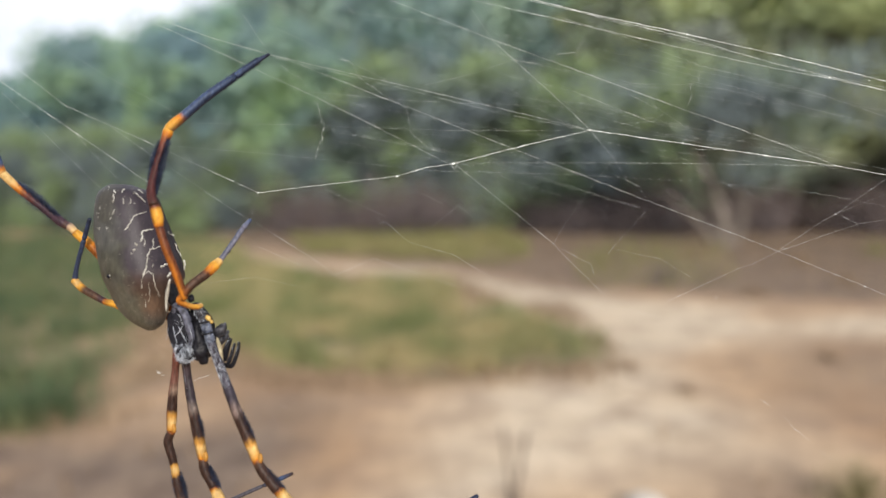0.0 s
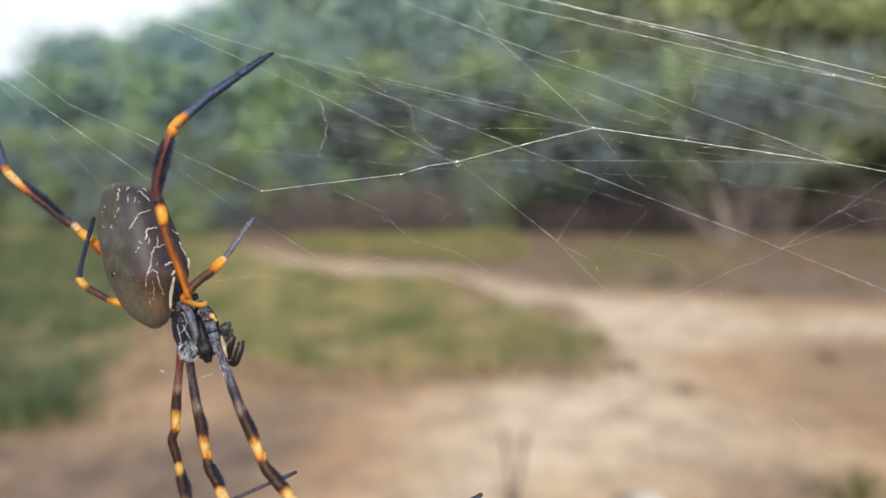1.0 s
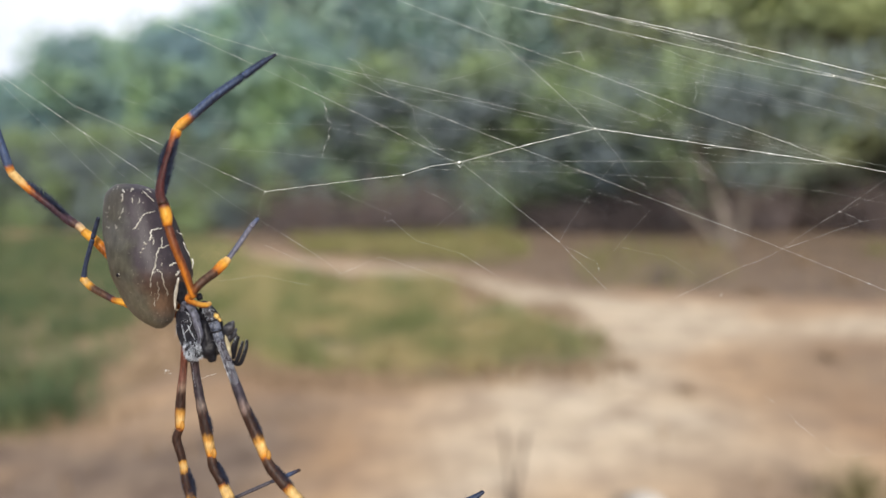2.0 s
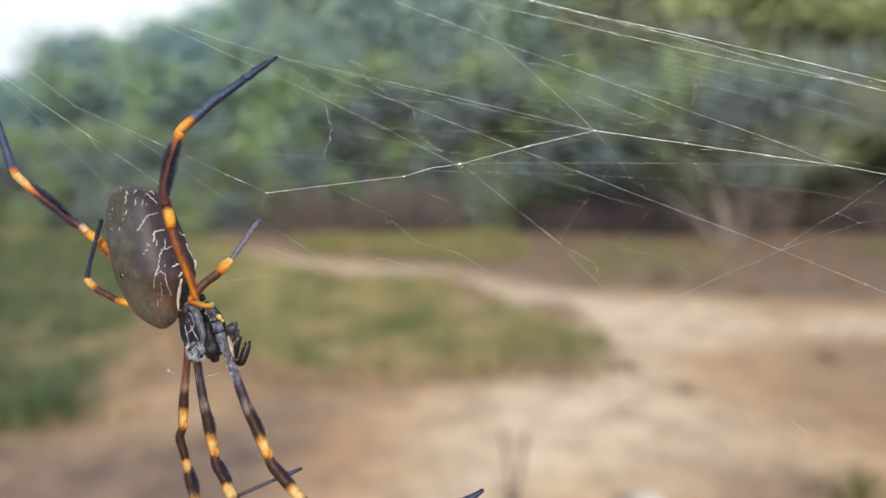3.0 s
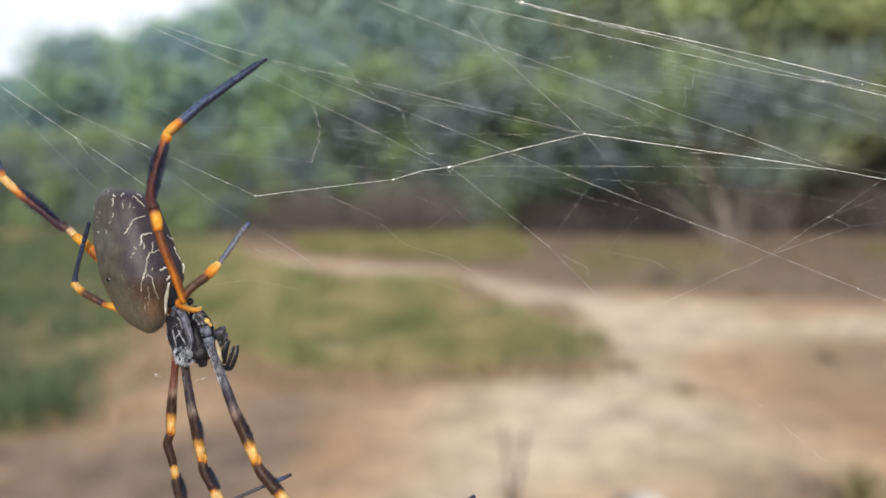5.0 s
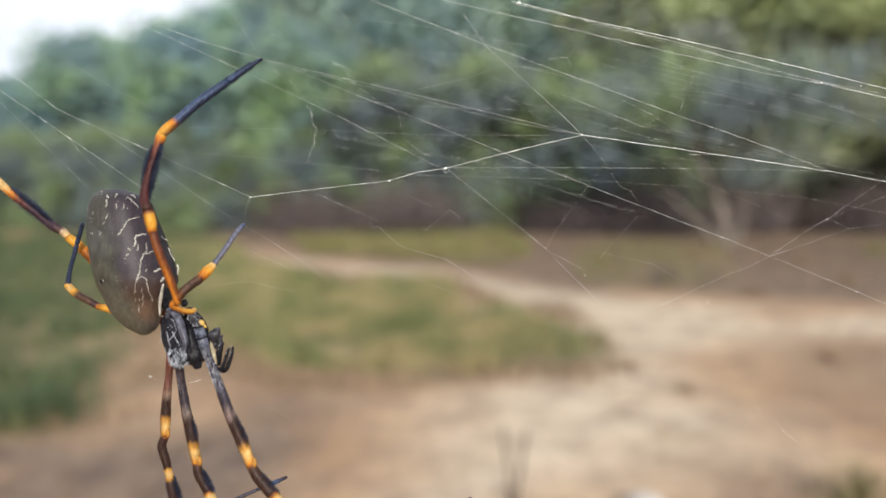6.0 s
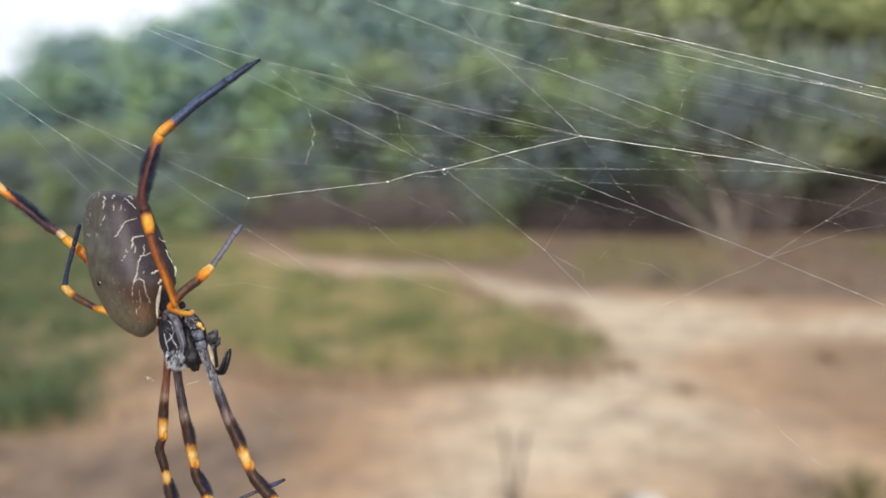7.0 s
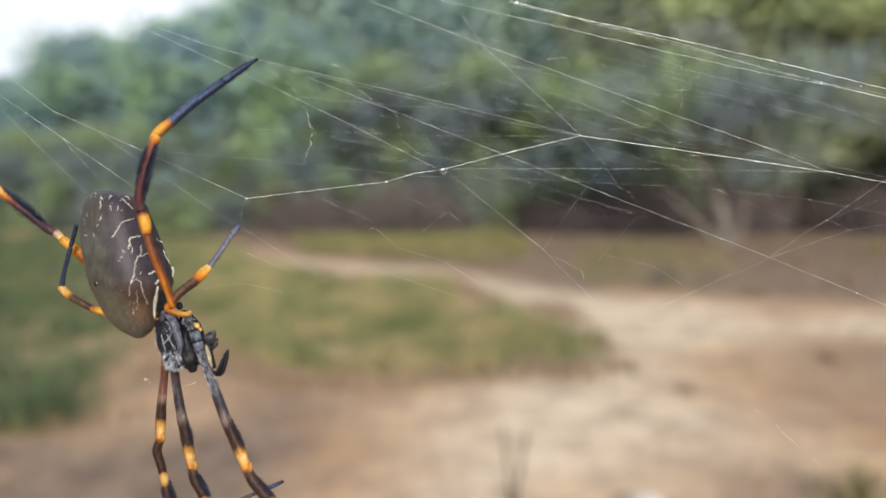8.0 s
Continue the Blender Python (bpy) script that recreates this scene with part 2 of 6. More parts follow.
def tube(bm, points, radii, sides=6, colours=None, layer=None):
    """A closed tube through the points; returns nothing."""
    pts = [Vector(p) for p in points]
    rings = []
    side = None
    for i, p in enumerate(pts):
        way = (pts[min(i + 1, len(pts) - 1)] - pts[max(i - 1, 0)]).normalized()
        if side is None:
            side = way.cross(Vector((0.31, 0.17, 0.93)))
            if side.length < 1e-4:
                side = way.cross(Vector((1, 0, 0)))
        side = (side - way * side.dot(way)).normalized()
        up = way.cross(side)
        ring = []
        for k in range(sides):
            a = math.tau * k / sides
            out = side * math.cos(a) + up * math.sin(a)
            v = bm.verts.new(p + out * radii[i])
            if layer is not None:
                v[layer] = (*colours(i, out), 1)
            ring.append(v)
        rings.append(ring)
    for a, b in zip(rings, rings[1:]):
        for k in range(sides):
            bm.faces.new((a[k], a[(k + 1) % sides], b[(k + 1) % sides], b[k]))
    bm.faces.new(rings[0][::-1])
    bm.faces.new(rings[-1])


def spline(points, steps):
    """Catmull-Rom through the points."""
    p = [Vector(q) for q in points]
    p = [p[0] * 2 - p[1]] + p + [p[-1] * 2 - p[-2]]
    out = []
    for i in range(1, len(p) - 2):
        for s in range(steps):
            t = s / steps
            a, b, c, d = p[i - 1:i + 3]
            out.append(0.5 * (2 * b + (c - a) * t + (2 * a - 5 * b + 4 * c - d) * t * t + (3 * b - a - 3 * c + d) * t ** 3))
    return out + [p[-2]]


def empty(name, m):
    ob = new(name)
    ob.empty_display_size = 0.02
    ob.matrix_basis = m
    return ob


# ---- the ground: one sheet with a sandy track, dry litter and grass ----
def smooth(a, b, x):
    t = np.clip((x - a) / (b - a), 0, 1)
    return t * t * (3 - 2 * t)


def wave(x, y, s, seed):
    """Cheap soft noise, about -1 to 1."""
    r = np.random.RandomState(seed)
    v = np.zeros_like(x)
    for i in range(7):
        a, ph, k = r.uniform(0, math.tau), r.uniform(0, math.tau), s * r.uniform(0.6, 2.2)
        v = v + np.sin((x * math.cos(a) + y * math.sin(a)) * k + ph + 1.3 * np.sin((y * math.cos(a) - x * math.sin(a)) * k * 0.7 + ph * 2))
    return v / 4


def outside(poly, x, y):
    """Distance out of a polygon, negative inside."""
    best = np.full(x.shape, 1e9)
    inside = np.zeros(x.shape, bool)
    for (ax, ay), (bx, by) in zip(poly, poly[1:] + poly[:1]):
        dx, dy = bx - ax, by - ay
        t = np.clip(((x - ax) * dx + (y - ay) * dy) / (dx * dx + dy * dy), 0, 1)
        best = np.minimum(best, np.hypot(x - ax - t * dx, y - ay - t * dy))
        cross = (ay > y) != (by > y)
        inside ^= cross & (x < ax + (y - ay) / (dy if dy else 1e-9) * dx)
    return np.where(inside, -best, best)


TURF = [(-24, 22), (-14.5, 22.73), (-8.51, 23.04), (-4.24, 14.47), (-2.97, 11.94), (-2.16, 10.8), (-1.51, 10.03), (-1.05, 10.34), (-0.45, 10.27), (0.05, 9.26), (0.45, 8.35), (0.96, 7.46), (1.25, 6.85), (1.37, 6.28), (1.23, 5.8), (0.88, 5.28),
        (0.77, 5.28), (0.27, 4.94), (-0.36, 5.2), (-0.98, 5.28), (-1.6, 5.46), (-3.15, 7.92), (-3.07, 6.53), (-2.47, 4.69), (-2.37, 4.15), (-2.62, 3.8), (-16, 3.8)]
FAR_TURF = [(-4.078, 18.963), (-1.423, 20.803), (1.626, 20.803), (1.849, 15.523), (0.985, 12.553), (-0.937, 13.66), (-2.603, 14.23)]
MID_TURF = [(2.745, 13.66), (4.586, 16.739), (6.029, 15.523), (4.244, 10.663), (3.042, 9.365), (2.205, 9.743)]
TRACK = [(-4.41, 15.52), (-3.19, 13.77), (-2.35, 12.84), (-1.34, 12.19), (-0.43, 11.94), (0.24, 11.3), (0.74, 10.53), (1.23, 9.58), (1.63, 8.78), (2.17, 8.35), (2.88, 8.43), (3.22, 7.73), (3.45, 7.26), (3.87, 7.39), (4.55, 7.73), (5.57, 7.92), (4.58, 6.48), (3.51, 6.38), (2.62, 6.14), (1.79, 5.46), (1.29, 5.46), (1.38, 6.28), (1.09, 7.53), (0.77, 8.03), (0.53, 8.43), (0.12, 9.26), (-0.37, 10.34), (-1.05, 10.34), (-1.52, 10.09), (-2.17, 10.87), (-2.99, 12.02)]
BARE = [(-0.1, 4.15), (0.1, 4.6), (0.6, 4.95), (1.15, 5.2), (1.3, 5.5), (1.75, 5.5), (1.7, 4.9), (1.5, 4.6), (1.44, 4.37), (1.75, 4.15), (1.64, 3.72), (1.3, 3.56), (0.95, 3.08), (0.85, 2.91), (-0.06, 2.91), (0.05, 3.41)]
FAR_LITTER = [(-14, 24), (-4.75, 16.74), (-2.44, 13.34), (-0.45, 12.37), (0.77, 10.94), (1.33, 9.74), (1.6, 9.4), (3.2, 8.9), (4.8, 8.3), (12, 8.2), (40, 16), (40, 34), (-14, 34)]
NEAR_LITTER = [(2.88, 5.84), (3.55, 6.17), (4.44, 6.28), (3.08, 4.32), (2.54, 4.26), (2.4, 4.68), (2.57, 5.28)]
SIDE_LITTER = [(-2.818, 3.812), (-2.169, 4.099), (-2.435, 5.842), (-1.419, 5.121), (-0.405, 4.685), (-0.766, 4.099), (-1.445, 3.561), (-1.438, 2.915), (-2.176, 2.915)]
PALE_STRIP = [(-17.35, 24.69), (-12.33, 24.69), (-9.64, 20.8), (-9.24, 17.6), (-12.79, 18.16)]
LOW_LITTER = [(-3.1, 3.9), (-2.3, 3.85), (-1.87, 3.62), (-1.46, 3.6), (-1.25, 3.9), (-1.44, 4.49), (-0.87, 4.66), (-0.63, 4.1), (-0.73, 3.56), (-0.67, 3.14), (-0.69, 2.86), (-2.09, 2.86)]
GREY_STAIN = [(1.24, 4.1), (1.8, 4.2), (1.6, 3.6), (1.45, 3.2), (1.0, 3.3)]
CORNER_LITTER = [(1.36, 3.34), (1.61, 3.45), (1.87, 3.34), (1.86, 3.08), (1.76, 2.91), (1.15, 2.91)]


def ground_masks(x, y):
    n1, n2 = wave(x, y, 1.6, 3) * 0.16, wave(x, y, 5.0, 5) * 0.07
    near = np.clip(y / 9, 0.4, 2.0)
    w = (n1 + n2) * near
    turf = np.maximum(smooth(0.22, -0.22, outside(TURF, x, y) + w * 1.8), 0.75 * smooth(0.5, -0.5, outside(FAR_TURF, x, y) + w * 2) * np.clip(0.5 + 0.7 * wave(x, y, 1.7, 23), 0, 1))
    turf = np.maximum(turf, 0.4 * smooth(0.5, -0.5, outside(MID_TURF, x, y) + w * 2) * np.clip(0.5 + 0.8 * wave(x, y, 2.4, 24), 0, 1))
    turf = turf * (1 - 0.85 * smooth(1.2, -1.2, outside(PALE_STRIP, x, y) + 2 * w))
    rough = w * 1.6 + 0.10 * wave(x, y, 9.0, 14)
    track = smooth(0.5, -0.35, outside(TRACK, x, y) + rough + 0.3 * wave(x, y, 2.6, 15)) * (0.85 + 0.15 * smooth(-0.12, 0.03, x / np.maximum(y, 1)))
    sand = np.maximum(track, 0.95 * smooth(0.45, -0.35, outside(BARE, x, y) + rough + 0.2 * wave(x, y, 3.4, 16)))
    litter = np.maximum(0.95 * smooth(1.0, -0.8, outside(FAR_LITTER, x, y) + w + 1.2 * rough), 0.5 * smooth(0.5, -0.4, outside(NEAR_LITTER, x, y) + rough))
    litter = np.maximum(litter, smooth(0.2, -0.2, outside(GREY_STAIN, x, y) + w) * np.clip(0.6 + 0.5 * wave(x, y, 5.0, 33), 0.15, 1))
    litter = np.maximum(litter, 0.75 * smooth(0.3, -0.3, outside(SIDE_LITTER, x, y) + w) * np.clip(0.55 + 0.6 * wave(x, y, 5.5, 31), 0, 1))
    litter = np.maximum(litter, smooth(0.15, -0.15, outside(LOW_LITTER, x, y) + w) * np.clip(0.9 + 0.45 * wave(x, y, 5.0, 32), 0.4, 1))
    litter = np.maximum(litter, 0.75 * smooth(0.2, -0.2, outside(CORNER_LITTER, x, y) + w))
    litter = np.maximum(litter, smooth(20, 26, y))
    return sand, litter * (1 - sand * 0.6), turf


def ground_height(x, y):
    return 0.02 * wave(x, y, 1.1, 11) + 0.012 * wave(x, y, 4.0, 12)


def build_ground():
    u = np.linspace(-1, 1, 301)
    xs = np.sinh(u * 6.0) / math.sinh(6.0) * 2500
    ys = np.sinh(np.linspace(-1, 1, 301) * 6.0) / math.sinh(6.0) * 2500 + 6
    x, y = np.meshgrid(xs, ys)
    z = ground_height(x, y) * np.exp(-np.hypot(x, y) / 80)
    v = np.stack([x, y, z], -1).reshape(-1, 3)
    i = np.arange(300 * 301).reshape(300, 301)[:, :300].ravel()
    ob = array_object("ground", v, np.stack([i, i + 1, i + 302, i + 301], -1), GROUND, smooth=True)
    for name, mask in zip(("sand", "litter", "turf"), ground_masks(x, y)):
        ob.data.attributes.new(name, "FLOAT", "POINT").data.foreach_set("value", mask.astype(np.float32).ravel())
    return tagged(ob, "dry sandy ground with a pale track, leaf litter and turf", "ground", kind="structure")


def scatter(r, n, xr, yr, keep):
    """n random ground places where keep(x, y) is high."""
    xs, ys = [], []
    have = 0
    while have < n:
        x, y = r.uniform(*xr, n * 2), r.uniform(*yr, n * 2)
        ok = r.uniform(0, 1, n * 2) < keep(x, y)
        xs.append(x[ok])
        ys.append(y[ok])
        have += ok.sum()
    x, y = np.concatenate(xs)[:n], np.concatenate(ys)[:n]
    return x, y, ground_height(x, y)


def blades(name, x, y, z, r, low, high, width, material, lean=0.5):
    """Grass blades: a bent strip of two faces for each place."""
    n = len(x)
    h, a, l = r.uniform(low, high, n), r.uniform(0, math.tau, n), r.uniform(0, lean, n)
    w = width * r.uniform(0.6, 1.3, n)
    base = np.stack([x, y, z - 0.01], -1)
    out = np.stack([np.cos(a), np.sin(a), 0 * a], -1)
    across = np.stack([-np.sin(a), np.cos(a), 0 * a], -1) * w[:, None]
    up = np.array([0, 0, 1.0])
    mid = base + up * (h * 0.6)[:, None] + out * (h * l * 0.3)[:, None]
    top = base + up * (h * (1 - 0.3 * l))[:, None] + out * (h * l)[:, None]
    v = np.stack([base - across, base + across, mid + across * 0.7, mid - across * 0.7, top + across * 0.1, top - across * 0.1], 1).reshape(-1, 3)
    k = np.arange(n)[:, None] * 6
    faces = np.concatenate([k + np.array([0, 1, 2, 3]), k + np.array([3, 2, 4, 5])])
    return array_object(name, v, faces, material)


def build_ground_cover():
    r = np.random.RandomState(21)
    patch = wave
    lush = lambda x, y: smooth(-0.30, -0.48, x / y + 0.05 * patch(x, y, 1.5, 9))
    thick = lambda x, y: ground_masks(x, y)[2] * (outside(TURF, x, y) + 0.3 * patch(x, y, 3.0, 17) < 0.12) * np.clip(0.45 + 0.4 * patch(x, y, 2.0, 8) + 0.55 * patch(x, y, 5.0, 19) + 0.4 * patch(x, y, 11.0, 29), 0.04, 1)
    x, y, z = scatter(r, 60000, (-20, -1), (3.8, 22), lambda x, y: thick(x, y) * lush(x, y))
    tagged(blades("grass", x, y, z, r, 0.09, 0.30, 0.007, LUSH_GRASS), "thick dark green grass on sandy soil", "grass", kind="stuff")
    x, y, z = scatter(r, 26000, (-9, 2), (3.8, 17), lambda x, y: thick(x, y) * (1 - lush(x, y)))
    tagged(blades("grass", x, y, z, r, 0.06, 0.22, 0.006, GRASS), "ragged green grass fading to straw on sandy soil", "grass", kind="stuff")
    x, y, z = scatter(r, 8500, (-6, 4), (10, 24), lambda x, y: (outside(FAR_TURF, x, y) < 0.2) * np.clip(0.45 + 0.7 * patch(x, y, 1.7, 23), 0.02, 1))
    tagged(blades("grass", x, y, z, r, 0.1, 0.3, 0.012, OLIVE_GRASS), "patch of olive grass before the trees", "grass", kind="stuff")
    x, y, z = scatter(r, 520, (1, 8), (8, 18), lambda x, y: (outside(MID_TURF, x, y) < 0.25) * 1.0)
    tagged(blades("grass", x, y, z, r, 0.08, 0.35, 0.012, OLIVE_GRASS), "patch of tan and olive grass beyond the track", "grass", kind="stuff")
    x, y, z = scatter(r, 14000, (-14, 18), (3, 26), lambda x, y: ground_masks(x, y)[1] * (1 - ground_masks(x, y)[2]))
    tagged(blades("dry_grass", x, y, z, r, 0.03, 0.16, 0.008, STRAW, 0.9), "sparse dry brown grass and stalks", "dry grass", kind="stuff")
    x, y, z = scatter(r, 5000, (-9, 3), (3.8, 12), lambda x, y: (np.abs(outside(TURF, x, y) - 0.22 + 0.3 * patch(x, y, 3.0, 17)) < 0.25) * (x < 1.5) * (0.5 + 0.5 * patch(x, y, 2.2, 18)))
    tagged(blades("dry_grass", x, y, z, r, 0.03, 0.14, 0.007, STRAW, 0.9), "brown withered grass along the edge of the turf", "dry grass", kind="stuff")
    # Fallen leaves.
    x, y, z = scatter(r, 12000, (-12, 16), (2.5, 24), lambda x, y: 0.03 + 0.9 * ground_masks(x, y)[1] * smooth(4, 12, y))
    n = len(x)
    a, s = r.uniform(0, math.tau, n), r.uniform(0.02, 0.06, n)
    c, d = np.cos(a) * s, np.sin(a) * s
    tip = r.uniform(0.002, 0.03, (n, 4))
    v = np.stack([np.stack([x + p * c - q * d, y + p * d + q * c, z + 0.004 + tip[:, i]], -1)
                  for i, (p, q) in enumerate(((-1, 0), (0, -0.45), (1, 0), (0, 0.45)))], 1).reshape(-1, 3)
    ob = array_object("leaf_litter", v, np.arange(n * 4).reshape(n, 4), STRAW)
    tagged(ob, "scattered brown fallen leaves on the soil", "leaf litter", kind="stuff")


# ---- trees and shrubs ----
def leaf_cloud(r, lumps, count, size, fuzz=0.42):
    """Leaves in uneven lumps: a rhombus of four corners each."""
    lumps = np.array(lumps)
    weight = lumps[:, 3] * lumps[:, 4]
    which = r.choice(len(lumps), count, p=weight / weight.sum())
    d = r.normal(size=(count, 3))
    d /= np.linalg.norm(d, axis=1)[:, None]
    rad = r.uniform(0.2, 1.0, count) ** 0.5 + np.abs(r.normal(size=count)) * fuzz
    c = lumps[which, :3] + d * rad[:, None] * lumps[which][:, [3, 3, 4]]
    c[:, 2] = np.maximum(c[:, 2], 0.03)
    a, b = r.normal(size=(count, 3)), r.normal(size=(count, 3))
    a[:, 2] *= 0.6
    a /= np.linalg.norm(a, axis=1)[:, None]
    b -= a * (a * b).sum(1)[:, None]
    b /= np.linalg.norm(b, axis=1)[:, None]
    s = (size * r.uniform(0.6, 1.4, count))[:, None]
    v = np.stack([c - a * s, c - b * s * 0.5, c + a * s, c + b * s * 0.5], 1).reshape(-1, 3)
    return v, np.arange(count * 4).reshape(count, 4)


def limb(bm, start, end, r0, r1, sag, rnd, sides=7):
    s, e = Vector(start), Vector(end)
    n = 5
    pts = [s.lerp(e, i / n) + Vector((rnd.uniform(-1, 1), rnd.uniform(-1, 1), rnd.uniform(-0.5, 0.5))) * sag * math.sin(math.pi * i / n) for i in range(n + 1)]
    tube(bm, pts, [r0 + (r1 - r0) * i / n for i in range(n + 1)], sides)
    return pts


def tree(seed, height, spread, low, leaves, size, bark, leaf, label, stems=1, fuzz=0.42):
    """A broad tree: trunk with limbs, and a crown of lumps that starts at the height low."""
    rnd, r = random.Random(seed), np.random.RandomState(seed)
    root = empty("tree", Matrix())
    lumps = []
    for s in range(stems):
        a = rnd.uniform(0, math.tau)
        lean = 0.25 * spread * (s > 0)
        base = (0.12 * s, 0, -0.1)
        top = (math.cos(a) * lean, math.sin(a) * lean, height * 0.72)
        bm = bmesh.new()
        trunk = limb(bm, base, top, 0.035 * height ** 0.9 * (0.7 if s else 1), 0.05, 0.12 * spread, rnd, 8)
        part("trunk", bm, bark, root)
        for k in range(6):
            a = math.tau * (k / 6) + rnd.uniform(-0.4, 0.4)
            start = trunk[1 + k % 4]
            z = low + (height - low) * rnd.uniform(0.3, 0.8)
            reach = spread * rnd.uniform(0.45, 0.85)
            end = (start.x + math.cos(a) * reach, start.y + math.sin(a) * reach, z)
            bm = bmesh.new()
            mid = limb(bm, start, end, 0.055, 0.015, 0.15, rnd, 5)
            limb(bm, mid[3], (mid[3].x + rnd.uniform(-0.6, 0.6), mid[3].y + rnd.uniform(-0.6, 0.6), mid[3].z + rnd.uniform(0.3, 0.9)), 0.025, 0.008, 0.08, rnd, 4)
            part("limb", bm, bark, root)
            lumps.append((*end, spread * rnd.uniform(0.28, 0.45), (height - low) * rnd.uniform(0.13, 0.22)))
    for k in range(80):
        a, q = rnd.uniform(0, math.tau), rnd.uniform(0.1, 0.95)
        z = low + (height - low) * rnd.uniform(0.06, 0.96)
        q *= math.sqrt(max(0.1, 1 - abs(2 * (z - low) / (height - low) - 0.9) ** 2.4))
        lumps.append((math.cos(a) * spread * q, math.sin(a) * spread * q, z, spread * rnd.uniform(0.14, 0.34), (height - low) * rnd.uniform(0.05, 0.12)))
    v, faces = leaf_cloud(r, lumps, leaves, size, fuzz)
    array_object("crown", v, faces, leaf, root)
    return tagged(root, label, "tree", "forest edge trees")


def shrub(seed, height, spread, leaves, size, leaf, label, name="shrub"):
    """A many-stemmed shrub with leaves down to the ground."""
    rnd, r = random.Random(seed), np.random.RandomState(seed)
    root = empty(name, Matrix())
    lumps = []
    for k in range(11):
        bm = bmesh.new()
        a = math.tau * k / 11 + rnd.uniform(-0.3, 0.3)
        q = spread * rnd.uniform(0.2, 0.9)
        z = height * rnd.uniform(0.35, 0.95)
        end = (math.cos(a) * q, math.sin(a) * q, z)
        pts = limb(bm, (math.cos(a) * 0.08, math.sin(a) * 0.08, -0.05), end, 0.03, 0.008, 0.15, rnd, 5)
        for j in (2, 3, 4):
            limb(bm, pts[j], pts[j] + Vector((rnd.uniform(-0.5, 0.5), rnd.uniform(-0.5, 0.5), rnd.uniform(0.1, 0.5))), 0.012, 0.004, 0.05, rnd, 4)
        part("stem", bm, DRY_WOOD, root)
        lumps.append((end[0], end[1], z * 0.75, spread * rnd.uniform(0.25, 0.4), height * rnd.uniform(0.2, 0.3)))
        lumps.append((end[0] * 1.1, end[1] * 1.1, height * 0.2, spread * rnd.uniform(0.25, 0.4), height * 0.22))
    v, faces = leaf_cloud(r, lumps, leaves, size)
    array_object("foliage", v, faces, leaf, root)
    return tagged(root, label, "shrub", "shrubs under the trees")


